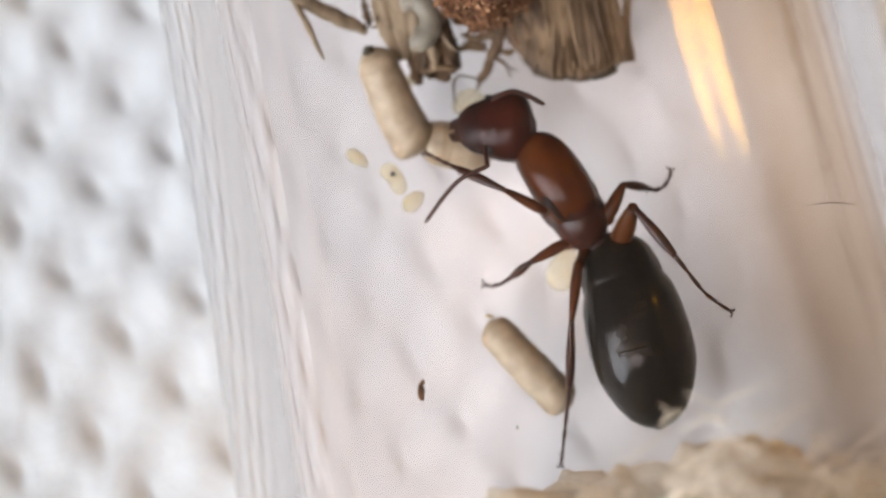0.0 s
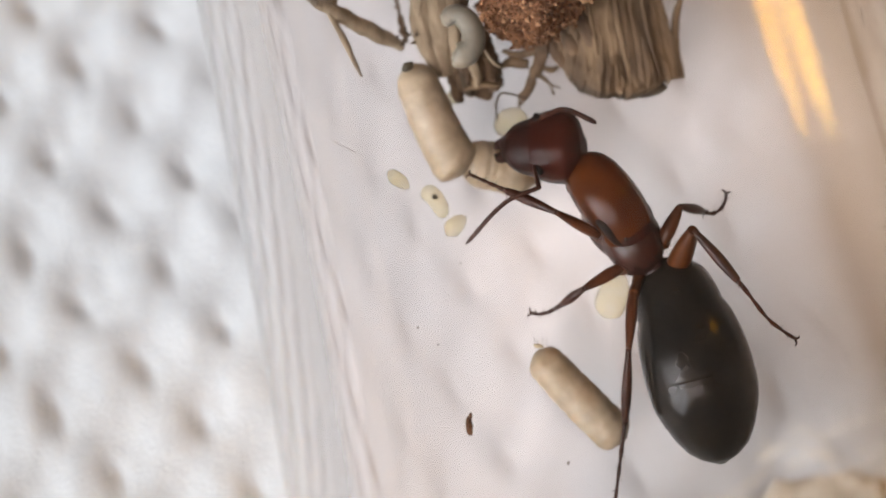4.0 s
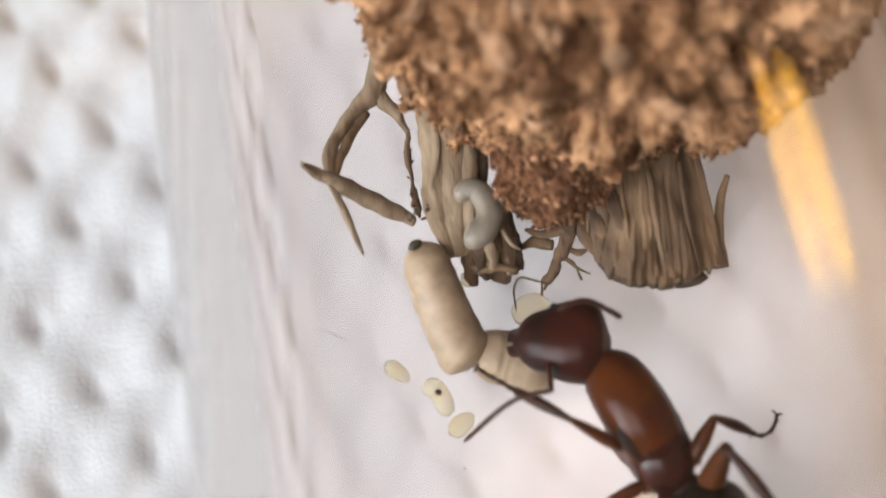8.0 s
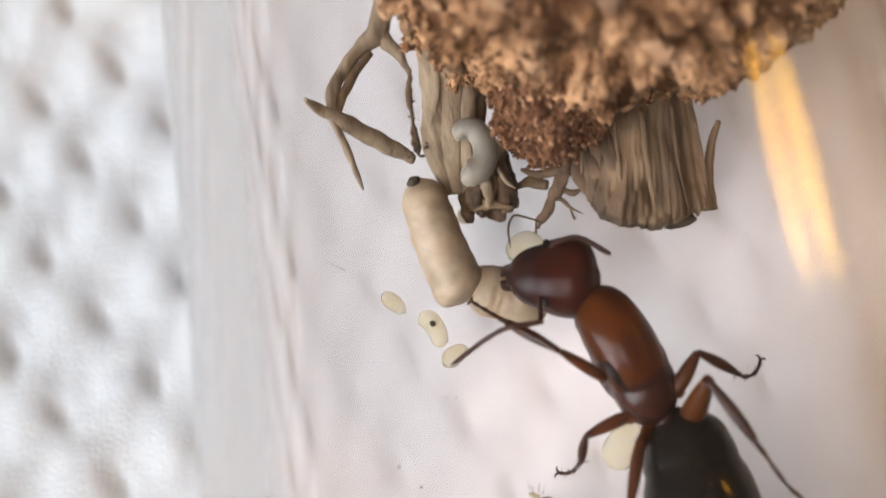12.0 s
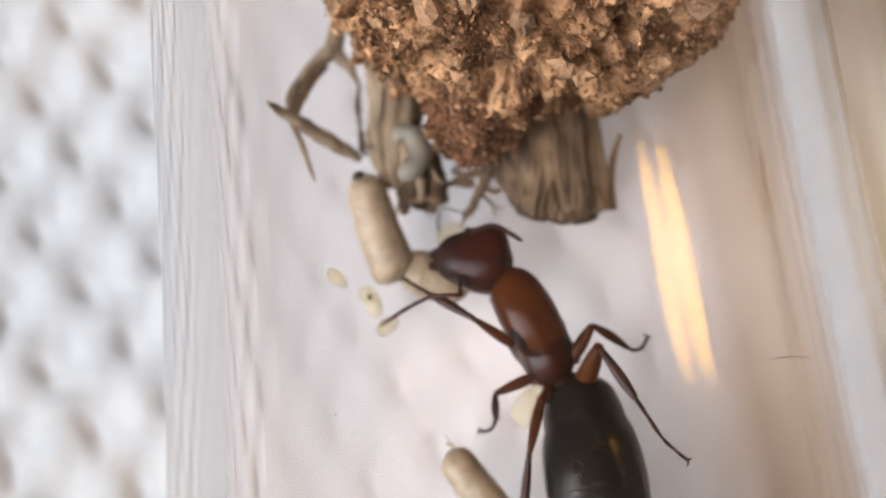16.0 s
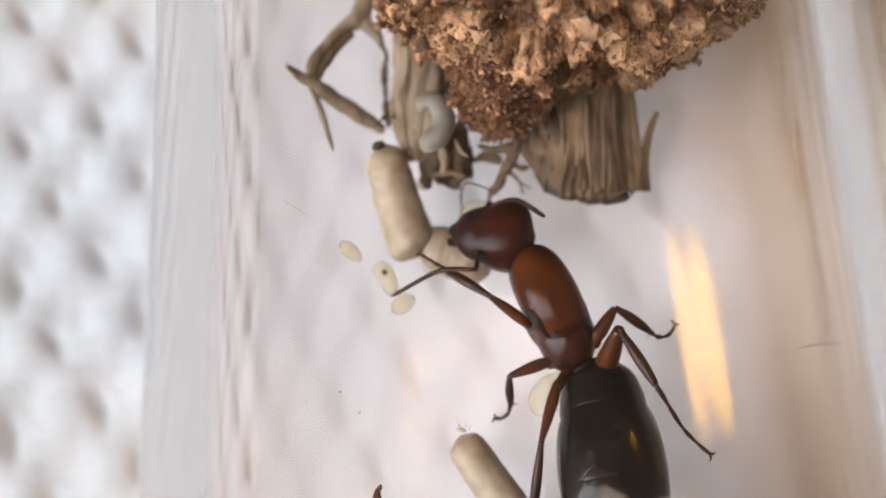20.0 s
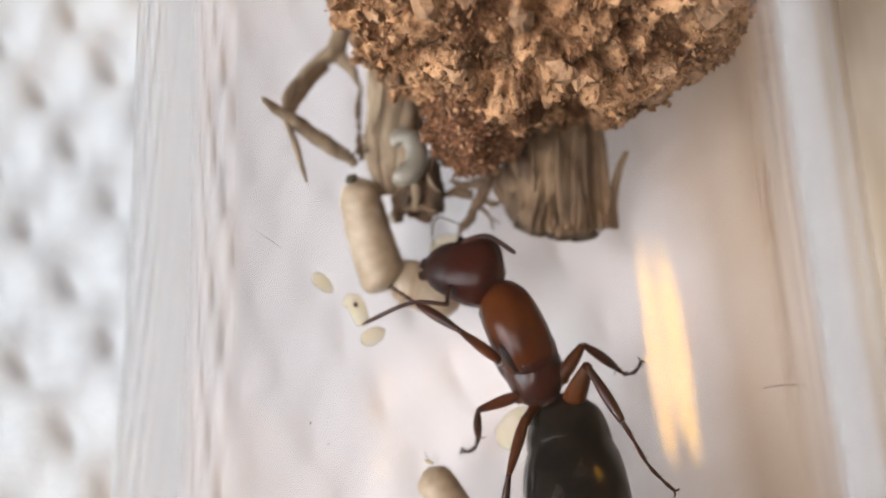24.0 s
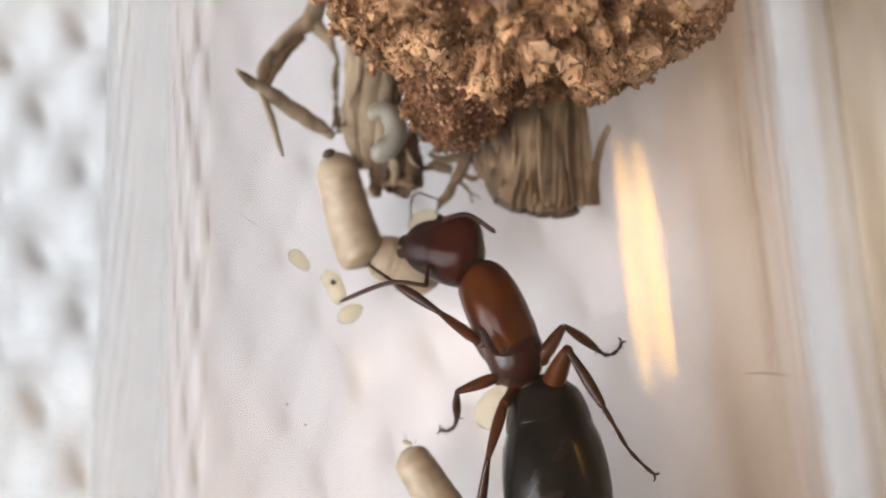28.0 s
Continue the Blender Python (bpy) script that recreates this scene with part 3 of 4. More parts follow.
# ---- bark stub, straw and twigs ----
def bark_stub():
    stub = thing("bark_stub", (1.9, 3.3, 1.6), "fibrous brown piece of split bark below the soil lump", "bark piece", shift=(-0.1, 0.2, -0.85))
    rng = random.Random(11)

    def sheet():
        bm = bmesh.new()
        nx, ny = 96, 44
        low = spline([(0.12, 3.2, 0), (0.32, 2.75, 0), (0.55, 2.33, 0), (1.1, 2.05, 0), (1.75, 1.92, 0), (2.3, 1.98, 0), (2.75, 2.2, 0), (3.22, 2.2, 0)], 8)
        rows = {}
        for side in (0, 1):
            for i in range(nx + 1):
                s = i / nx
                e = low[min(int(s * (len(low) - 1)), len(low) - 1)]
                x0 = 0.4 + 2.7 * s
                for j in range(ny + 1):
                    f = j / ny
                    edge = Vector((e.x, e.y + 0.10 * noise.noise((s * 24, 0, 1)) + 0.06 * noise.noise((s * 60, 0, 1)), 0))
                    top = Vector((x0, 5.0, 0))
                    p = edge.lerp(top, f)
                    w = s + 0.10 * noise.noise((s * 2.5, f * 1.6, 5)) - 0.06 * f * f
                    ridge = 0.07 * noise.noise((w * 19, f * 1.1, 0)) + 0.20 * noise.noise((w * 4.2, f * 1.3, 4)) + 0.035 * noise.noise((w * 48, f * 2.2, 7)) + 0.17 * noise.noise((s * 6, f * 5, 2))
                    mid = 3.05 + 0.75 * math.sin(math.pi * (0.1 + 0.8 * s)) - 0.25 * (1 - f)
                    thick = 0.55 * min(1.0, 6 * s + 0.15, 6 * (1 - s) + 0.15)
                    p.z = mid + (ridge if side == 0 else -thick - 0.3 * ridge)
                    rows[side, i, j] = bm.verts.new(p)
        for i in range(nx):
            for j in range(ny):
                bm.faces.new((rows[0, i, j], rows[0, i + 1, j], rows[0, i + 1, j + 1], rows[0, i, j + 1]))
                bm.faces.new((rows[1, i, j], rows[1, i, j + 1], rows[1, i + 1, j + 1], rows[1, i + 1, j]))
        for i in range(nx):
            bm.faces.new((rows[0, i, 0], rows[1, i, 0], rows[1, i + 1, 0], rows[0, i + 1, 0]))
            bm.faces.new((rows[0, i, ny], rows[0, i + 1, ny], rows[1, i + 1, ny], rows[1, i, ny]))
        for j in range(ny):
            bm.faces.new((rows[0, 0, j], rows[0, 0, j + 1], rows[1, 0, j + 1], rows[1, 0, j]))
            bm.faces.new((rows[0, nx, j], rows[1, nx, j], rows[1, nx, j + 1], rows[0, nx, j + 1]))
        return bm

    part("bark", sheet(), FIBRE, stub)
    for _ in range(4):
        s = rng.uniform(0.05, 0.98)
        x = 0.45 + 2.65 * s
        y = 2.15 + 0.5 * abs(s - 0.55)
        z = 3.0 + 0.75 * math.sin(math.pi * (0.1 + 0.8 * s))
        part("fibre", sweep([(x, y - 0.05, z - 0.1), (x + rng.uniform(-0.1, 0.1), y + 1.1, z + 0.10), (x * 0.93 + 0.15, y + 2.3, z + 0.15)], [0.02, rng.uniform(0.04, 0.085), 0.05], around=7, rough=0.03, rough_size=0.3), FIBRE, stub)
    for pts, r in (([(0.05, 3.9, 2.9), (0.2, 3.3, 3.0), (0.5, 2.7, 2.85)], 0.17), ([(0.35, 4.3, 3.2), (0.5, 3.5, 3.3), (0.85, 2.6, 3.05)], 0.2), ([(0.75, 4.4, 3.5), (0.95, 3.5, 3.6), (1.3, 2.5, 3.3)], 0.19)):
        part("shred", sweep(pts, [r, r, r * 0.5], around=10, flat=0.7, rough=0.08, rough_size=0.35), BARK, stub, "dark curled shred of bark")
    part("spike", sweep([(3.28, 2.3, 2.6), (3.26, 3.05, 2.85), (3.48, 3.85, 2.95), (3.72, 4.30, 3.0)], [0.13, 0.13, 0.10, 0.07], around=9, rough=0.03), FIBRE, stub)
    part("knot", ellipsoid((2.35, 2.06, 2.95), (0.42, 0.17, 0.2), (0, 0, 6), 3, 0.3, 0.4), FIBRE_DARK, stub, "dark brown knot")


bark_stub()


def straw_bundle():
    straw = thing("straw_stalk", (-3.0, 5.6, 2.0), "flat grey-brown dry plant stalk leaning under the soil", "plant stalk")
    for x, w, top in ((-3.36, 0.36, 3.0), (-2.98, 0.40, 3.12), (-2.62, 0.30, 2.95)):
        part("strand", sweep([(x * 0.6 - 1.18, 3.45, 2.3), (x + 0.0, 4.5, 2.70), (x + 0.14, 5.6, 2.85), (x + 0.24, 6.8, top), (x + 0.35, 8.8, 3.6)], [w * 0.35, w * 0.85, w, w * 1.05, w], steps=8, around=18, flat=0.5, rough=0.07, rough_size=0.22), STRAW_PALE, straw)
    # this dark strand stands in for the shade between stalk and soil
    part("strand", sweep([(-2.5, 4.0, 2.3), (-2.28, 5.3, 2.6), (-2.15, 6.8, 2.8)], [0.16, 0.26, 0.26], around=12, flat=0.6, rough=0.06), FIBRE_DARK, straw, "dark strand put in for the shade beside the stalk")
    part("shaving", sweep([(-3.4, 4.9, 3.05), (-3.15, 5.7, 3.12), (-3.05, 6.7, 3.25)], [0.03, 0.09, 0.05], around=8, flat=0.4, rough=0.03), STRAW_PALE, straw)
    clump = thing("bark_crumb", (-2.1, 3.2, 1.3), "dark brown crumb of bark under the curled larva", "bark piece")
    rng = random.Random(17)
    for n in range(15):
        x = -2.86 + 1.2 * n / 14
        z = 2.05 + 0.5 * math.sin(math.pi * n / 14) + rng.uniform(-0.12, 0.12)
        low, high, r = 2.92 + rng.uniform(-0.12, 0.2), 4.25 + rng.uniform(-0.2, 0.2), rng.uniform(0.10, 0.19)
        part("shred", sweep([(x + rng.uniform(-0.08, 0.08), low, z - 0.1), (x, low * 0.6 + high * 0.4, z), (x + rng.uniform(-0.1, 0.1), high, z + 0.15)], [r * 0.6, r, r, r * 0.7], steps=7, around=10, flat=0.8, rough=0.14, rough_size=0.2), rng.choice((BARK, FIBRE, BARK, FIBRE_DARK, STRAW_PALE)), clump)
    part("core", ellipsoid((-2.25, 3.6, 1.95), (0.62, 0.68, 0.45), (0, 0, 0), 4, 0.5, 0.5), BARK, clump)
    part("fibre", sweep([(-2.62, 3.0, 2.35), (-2.2, 3.02, 2.5), (-1.65, 2.95, 2.3)], [0.05, 0.09, 0.05], around=8, rough=0.06), FIBRE, clump)
    part("splinter", sweep([(-1.9, 3.75, 2.9), (-1.75, 3.4, 2.95), (-1.55, 3.25, 2.85)], [0.04, 0.05, 0.02], around=6), STRAW_PALE, clump, "thin pale splinter")


straw_bundle()


def forked_twig():
    twig = thing("forked_twig", (-5.5, 5.0, 4.2), "forked dry pale brown rootlet against the glass", "twig", shift=(-0.36, 0.22, -0.68))
    part("arm", sweep([(-6.02, 5.3, 5.2), (-5.75, 5.22, 4.65), (-5.35, 5.1, 4.3), (-4.7, 4.85, 3.55), (-4.1, 4.6, 3.0), (-3.65, 4.4, 2.6)], [0.10, 0.15, 0.19, 0.22, 0.20, 0.13], around=10, rough=0.05), STRAW_PALE, twig)
    part("spur", sweep([(-5.52, 5.1, 4.45), (-5.3, 4.6, 4.05), (-5.1, 4.0, 3.85), (-5.0, 3.62, 3.7), (-4.96, 3.5, 3.66)], [0.09, 0.13, 0.11, 0.07, 0.05], around=9, rough=0.04), STRAW_PALE, twig)
    part("bow", sweep([(-5.45, 5.15, 4.35), (-5.45, 5.7, 4.25), (-5.15, 6.35, 3.85), (-4.6, 7.05, 3.5), (-4.15, 7.5, 3.3), (-3.9, 8.3, 3.4)], [0.15, 0.19, 0.17, 0.2, 0.3, 0.22], around=10, rough=0.06), STRAW_PALE, twig)
    part("bow", sweep([(-5.3, 5.12, 4.3), (-5.2, 5.6, 4.1), (-4.85, 6.3, 3.75), (-4.4, 6.9, 3.4)], [0.08, 0.12, 0.12, 0.1], around=8, rough=0.05), FIBRE, twig)
    part("shred", sweep([(-4.1, 7.4, 3.3), (-3.75, 6.95, 3.2), (-3.45, 6.4, 3.1)], [0.2, 0.17, 0.1], around=8, rough=0.1), STRAW_PALE, twig)
    root = thing("dangling_rootlet", (-3.7, 5.3, 3.0), "thin crumb-covered rootlet hanging from the soil", "rootlet", shift=(-0.13, 0.33, -1.2))
    part("thread", sweep([(-3.72, 6.5, 3.3), (-3.80, 5.9, 3.25), (-3.80, 5.35, 3.2), (-3.78, 4.8, 3.1), (-3.72, 4.45, 2.95)], [0.05, 0.10, 0.04, 0.11, 0.05], around=7, rough=0.08, rough_size=0.12), BARK, root)
    rng = random.Random(3)
    for n in range(22):
        y = rng.uniform(4.3, 6.3)
        bm = bmesh.new()
        chip(bm, (-3.79 + rng.uniform(-0.09, 0.09), y, 3.18 + rng.uniform(-0.1, 0.1)), rng.uniform(0.03, 0.09), rng)
        part("crumb", bm, BARK, root, smooth=False)


forked_twig()


def small_sticks():
    stick = thing("straw_splinter", (-0.5, 3.0, 2.3), "small frayed straw splinter below the soil lump", "straw", shift=(-0.15, 0.3, -0.85))
    part("stem", sweep([(-0.95, 2.42, 2.1), (-0.6, 2.9, 2.5), (-0.3, 3.3, 2.8), (0.1, 4.0, 3.0)], [0.05, 0.13, 0.17, 0.28], around=10, rough=0.12, rough_size=0.2, flat=0.7), BARK, stick)
    part("barb", sweep([(-0.35, 3.0, 2.5), (-0.1, 2.75, 2.4), (0.2, 2.58, 2.3)], [0.05, 0.035, 0.015], around=6), FIBRE, stick)
    part("barb", sweep([(-0.5, 3.1, 2.55), (-0.55, 2.75, 2.3), (-0.85, 2.55, 2.1)], [0.05, 0.04, 0.02], around=6), FIBRE, stick)
    part("barb", sweep([(-0.6, 3.3, 2.7), (-1.0, 3.45, 2.6), (-1.35, 3.4, 2.5)], [0.12, 0.14, 0.04], around=7, rough=0.06), FIBRE, stick)
    for pts, r in (([(-0.75, 2.7, 2.3), (-0.95, 2.62, 2.2), (-1.02, 2.35, 2.0)], 0.05), ([(-0.3, 3.2, 2.7), (-0.05, 3.05, 2.6), (0.25, 3.1, 2.6)], 0.08), ([(-0.2, 3.6, 2.9), (-0.75, 3.55, 2.75), (-1.2, 3.75, 2.7)], 0.12), ([(-0.5, 3.0, 2.5), (-0.2, 2.9, 2.45), (-0.02, 2.5, 2.2)], 0.04)):
        part("barb", sweep(pts, [r, r, r * 0.3], around=7, rough=0.05), FIBRE, stick)
    hair = thing("curled_hair", (-1.6, 2.5, 1.8), "thin dark curled plant hair beside the pale grub", "plant hair", shift=(-0.12, -0.08, 0.1))
    part("strand", sweep([(-1.72, 2.25, 1.5), (-1.72, 2.6, 2.0), (-1.55, 2.8, 2.3), (-1.2, 2.68, 2.35), (-0.88, 2.58, 2.2)], [0.02, 0.03, 0.03, 0.025, 0.02], around=6), FIBRE_DARK, hair)


small_sticks()


# ---- larvae ----
def larva(name, points, r, mat, label, ends=0.25, tip=1.0, tail=1.0, wave=0.0, waves=9, flat=0.95, steps=10, group="ant brood", rough=0.03):
    mid = points[len(points) // 2]
    ob = thing(name, (mid[0], mid[1], floor_z(mid[0])), label, "ant larva", group)
    part("body", sweep(points, capsule(r, ends, tip, tail), steps=steps, around=22, flat=flat, rough=rough, rough_size=0.5, wave=wave, waves=waves), mat, ob)
    return ob


def brood():
    a = larva("larva", [(-3.90, 3.74, 2.88), (-3.80, 3.32, 2.62), (-3.67, 2.78, 2.40), (-3.46, 1.98, 2.16), (-3.23, 1.38, 2.03), (-3.05, 1.0, 1.96)], 0.65, LARVA, "plump cream larva with a dark tip lying on the glass", tip=0.84, tail=1.08, wave=0.010, ends=0.2)
    part("dark_tip", ellipsoid((-3.97, 3.66, 3.10), (0.17, 0.10, 0.10), (0, 0, 20), 3, 0.5, 0.4), GUT, a, "black spot at the larva's end")
    part("speck", ellipsoid((-3.47, 1.59, 2.66), (0.045, 0.03, 0.02), (0, 0, 40), 2), GUT, a)
    larva("larva", [(-3.05, 1.38, 1.95), (-2.6, 1.24, 1.8), (-2.2, 1.1, 1.68), (-1.7, 0.88, 1.6), (-1.15, 0.60, 1.55)], 0.62, LARVA, "plump cream larva under the ant's jaws", ends=0.3, tip=0.97, tail=1.03, wave=0.008, waves=7)
    b = larva("larva", [(-2.14, -3.64, 1.80), (-1.84, -4.10, 1.75), (-1.30, -4.88, 1.68), (-0.75, -5.63, 1.61), (-0.37, -6.10, 1.56)], 0.53, LARVA, "long cream larva beside the ant's hind leg", ends=0.2, tip=0.90, tail=1.06, wave=0.010, waves=11)
    for dx, dy in ((0, 0), (0.12, 0.05), (-0.06, 0.1), (0.2, -0.02)):
        part("bristle", sweep([(-2.06 + dx, -3.52 + dy, 2.1), (-2.08 + dx * 1.5, -3.34 + dy, 2.32)], [0.009, 0.004], around=5), FIBRE_DARK, b)
    part("end_spot", ellipsoid((-2.06, -3.52, 2.08), (0.14, 0.06, 0.05), (0, 0, -20), 2), HAIR, b, "brownish spot at the larva's end")
    c = larva("larva", [(-1.86, 1.92, 1.44), (-1.62, 2.16, 1.46), (-1.34, 2.16, 1.45), (-1.08, 1.96, 1.44)], 0.38, LARVA_PALE, "small round pale larva touching the ant's head", ends=0.45)
    larva("larva", [(-5.10, 1.15, 2.98), (-4.93, 1.05, 2.84), (-4.76, 0.93, 2.70), (-4.58, 0.80, 2.58)], 0.215, LARVA_PALE, "tiny translucent pale yellow larva on the glass", ends=0.4, tip=1.05, tail=0.85, group="tiny larvae in a row")
    d = larva("larva", [(-4.30, 0.58, 2.36), (-4.05, 0.60, 2.28), (-3.90, 0.40, 2.18), (-3.84, 0.16, 2.08), (-3.82, 0.0, 2.04)], 0.235, LARVA_PALE, "tiny curled pale larva with a dark gut spot", ends=0.35, tip=1.15, tail=0.85, group="tiny larvae in a row")
    part("gut_spot", ellipsoid((-3.94, 0.47, 2.50), (0.08, 0.07, 0.05), (0, 20, 0), 2, 0.2), GUT, d, "dark gut spot")
    larva("larva", [(-3.22, -0.02, 1.72), (-3.42, -0.12, 1.76), (-3.64, -0.25, 1.82), (-3.86, -0.40, 1.93)], 0.225, LARVA_PALE, "tiny pale larva beneath the antenna tip", ends=0.42, tip=0.9, tail=1.1, group="tiny larvae in a row")
    larva("larva", [(0.55, -2.12, 1.40), (0.30, -2.46, 1.38), (0.05, -2.80, 1.36), (-0.17, -3.08, 1.36)], 0.40, LARVA_PALE, "small pale glossy larva beneath the ant's body", ends=0.42, tip=0.85, tail=1.1)
    larva("larva", [(-2.80, 4.42, 3.34), (-2.64, 4.62, 3.38), (-2.38, 4.62, 3.40), (-2.17, 4.33, 3.40), (-2.15, 3.98, 3.38), (-2.30, 3.71, 3.36), (-2.60, 3.60, 3.34), (-2.78, 3.66, 3.32)], 0.295, LARVA_GREY, "curled milky grey larva lying on the straw", ends=0.2, tip=0.78, tail=1.18, wave=0.005, waves=12, steps=6)
    larva("larva", [(-3.02, 3.18, 1.72), (-2.88, 3.06, 1.72), (-2.75, 2.92, 1.72)], 0.20, LARVA_PALE, "tiny pale larva tucked beside the larger one", ends=0.48)


brood()


# ---- ant ----
def ant():
    q = thing("ant", (0.9, -2.4, 1.0), "glossy ant queen with red head, amber thorax and black abdomen", "ant", shift=(-0.14, -0.1, 0.16))
    # head, built along its axis from jaws to nape
    front, nape = Vector((-1.90, 1.30, 2.90)), Vector((0.26, 0.88, 3.25))
    along = nape - front
    head = part("head", sweep([front + along * 0.26, front + along * 0.55, front + along * 0.80, front + along * 0.98], [0.62, 0.76, 0.86, 0.905, 0.90, 0.80, 0.58, 0.12], steps=10, around=30, flat=0.80), CUTICLE_RED, q, "glossy dark red head", origin=nape)
    part("face", sweep([front, front + along * 0.12, front + along * 0.24, front + along * 0.40], [0.16, 0.43, 0.58, 0.67, 0.735], steps=8, around=26, flat=0.80), CUTICLE_DARK, head, "dark brown-grey face")
    side = Vector((-along.y, along.x, 0)).normalized()
    for k in (-1, 1):
        part("eye", ellipsoid(front + along * 0.42 + side * (0.60 * k) + Vector((0, 0, 0.36)), (0.11, 0.18, 0.12), (0, 0, 14), 3), EYE, head, "black compound eye")
        jaw = front + along * 0.05 + side * (0.16 * k)
        part("mandible", sweep([jaw + Vector((0, 0, -0.12)), jaw - along * 0.06 + Vector((0, 0, -0.25)), jaw - along * 0.11 - side * (0.1 * k) + Vector((0, 0, -0.35))], [0.16, 0.13, 0.04], around=10, flat=0.7), CUTICLE_DARK, head)
    part("neck", sweep([(-0.18, 0.92, 3.02), (-0.08, 0.74, 3.02), (0.0, 0.5, 3.0)], [0.28, 0.25, 0.34], around=14), CUTICLE_BROWN, q)
    # thorax
    part("mesonotum", sweep([(-0.04, 0.74, 2.95), (0.13, 0.22, 3.12), (0.40, -0.42, 3.22), (0.64, -0.96, 3.14), (0.80, -1.42, 2.92), (0.86, -1.7, 2.66)], [0.18, 0.50, 0.66, 0.73, 0.76, 0.765, 0.75, 0.70, 0.62, 0.48, 0.2], steps=12, around=40, flat=0.95), CUTICLE_AMBER, q, "smooth domed amber-brown back plate")
    part("collar", sweep([(-0.06, 0.80, 2.88), (0.04, 0.48, 2.92), (0.15, 0.16, 2.95)], [0.22, 0.46, 0.60, 0.68], steps=6, around=26, flat=0.80), CUTICLE_BROWN, q, "dark reddish collar")
    part("scutellum", sweep([(0.62, -0.86, 3.06), (0.76, -1.22, 3.20), (0.86, -1.52, 3.10), (0.92, -1.72, 2.86)], [0.2, 0.50, 0.58, 0.56, 0.44, 0.15], steps=8, around=28, flat=0.82), CUTICLE_RED, q, "dark red hind shield")
    part("metanotum", sweep([(0.60, -0.72, 2.80), (0.74, -1.08, 2.94), (0.86, -1.48, 2.92), (0.92, -1.75, 2.8)], [0.55, 0.70, 0.73, 0.69, 0.55, 0.25], steps=8, around=30, flat=0.92), CUTICLE_BROWN, q, "dark brown hind plate")
    part("propodeum", sweep([(0.74, -1.10, 2.80), (0.88, -1.55, 2.86), (0.98, -1.95, 2.74), (1.08, -2.28, 2.55)], [0.70, 0.75, 0.73, 0.66, 0.5, 0.2], steps=8, around=28, flat=0.95), CUTICLE_BROWN, q, "dark reddish rear of the thorax")
    for place, size in (((0.13, -1.00, 3.63), (0.09, 0.22, 0.08)), ((0.56, -1.50, 3.56), (0.07, 0.12, 0.06))):
        part("wing_scar", ellipsoid(place, size, (0, -32, 26), 3, 0.25), SCAR, q, "black wing scar")
    part("wing_scar", ellipsoid((1.32, -0.86, 3.16), (0.08, 0.26, 0.13), (0, 20, 20), 3), CUTICLE_DARK, q)
    part("wing_scar", ellipsoid((1.42, -1.35, 3.02), (0.07, 0.16, 0.1), (0, 24, 16), 3), CUTICLE_DARK, q)
    part("pleural_groove", sweep([(-0.02, -0.82, 3.52), (0.08, -1.00, 3.62), (0.22, -1.24, 3.60), (0.40, -1.50, 3.47), (0.58, -1.68, 3.42)], [0.05, 0.15, 0.17, 0.15, 0.05], around=12, flat=0.5), SCAR, q, "black groove along the thorax side")
    part("spiracle", ellipsoid((0.62, -1.50, 3.52), (0.05, 0.07, 0.03), (0, 0, 20), 2), EYE, q)
    part("side_plate", ellipsoid((0.42, -1.02, 2.60), (0.58, 0.95, 0.5), (0, 0, 22), 3), CUTICLE_BROWN, q)
    part("petiole", sweep([(1.14, -2.12, 2.40), (1.24, -2.28, 2.78), (1.34, -2.44, 2.45)], [0.2, 0.32, 0.22], around=14), CUTICLE_DARK, q)
    # abdomen of overlapping plates
    a, b = Vector((1.58, -2.32, 2.48)), Vector((1.93, -6.98, 2.10))
    line = b - a
    lift = Vector((0.05, 0, 0.20))
    cuts = ((-0.05, 0.20, [0.50, 0.88, 1.03, 1.10]), (0.155, 0.56, [1.01, 1.235, 1.335, 1.365]), (0.53, 0.77, [1.345, 1.350, 1.295, 1.175]), (0.75, 0.92, [1.165, 1.08, 0.94, 0.75]), (0.90, 1.0, [0.82, 0.66, 0.45, 0.12]))
    for n, (s, e, radii) in enumerate(cuts):
        pts = [a + line * (s + (e - s) * k / 3) + lift * math.sin(math.pi * (s + (e - s) * k / 3)) for k in range(4)]
        part("tergite", sweep(pts, radii, steps=7, around=36, flat=0.92), CUTICLE_BLACK, q, "glossy black abdomen plate")

    def leg(hip, knee, ankle, foot, thick=0.17, femur_mat=CUTICLE_LIMB, toes=(), spur=(-0.05, -0.17, -0.06), shin=1.0):
        hip, knee, ankle, foot = (Vector(p) for p in (hip, knee, ankle, foot))
        ob = part("leg", sweep([hip, hip.lerp(knee, 0.5), knee], [thick * 0.8, thick * 1.05, thick * 0.98, thick * 0.78, thick * 0.5], steps=8, around=14), femur_mat, q, origin=hip)
        part("tibia", sweep([knee, knee.lerp(ankle, 0.5) + Vector((0, 0, 0.03)), ankle], [0.07 * shin, 0.10 * shin, 0.125 * shin, 0.12 * shin, 0.085 * shin], steps=8, around=12), CUTICLE_LEG, ob, origin=knee)
        pts = [ankle, *(Vector(p) for p in toes), foot] if toes else [ankle.lerp(foot, k / 4) for k in range(5)]
        part("tarsus", sweep(pts, [0.05, 0.066, 0.04, 0.06, 0.036, 0.055, 0.034, 0.05, 0.04], steps=4, around=8), CUTICLE_LEG, ob, origin=ankle)
        d = (foot - pts[-2]).normalized()
        w = Vector((-d.y, d.x, 0))
        bm = sweep([foot, foot + d * 0.09 + w * 0.08, foot + d * 0.08 + w * 0.16 - Vector((0, 0, 0.04))], [0.032, 0.026, 0.008], steps=3, around=6)
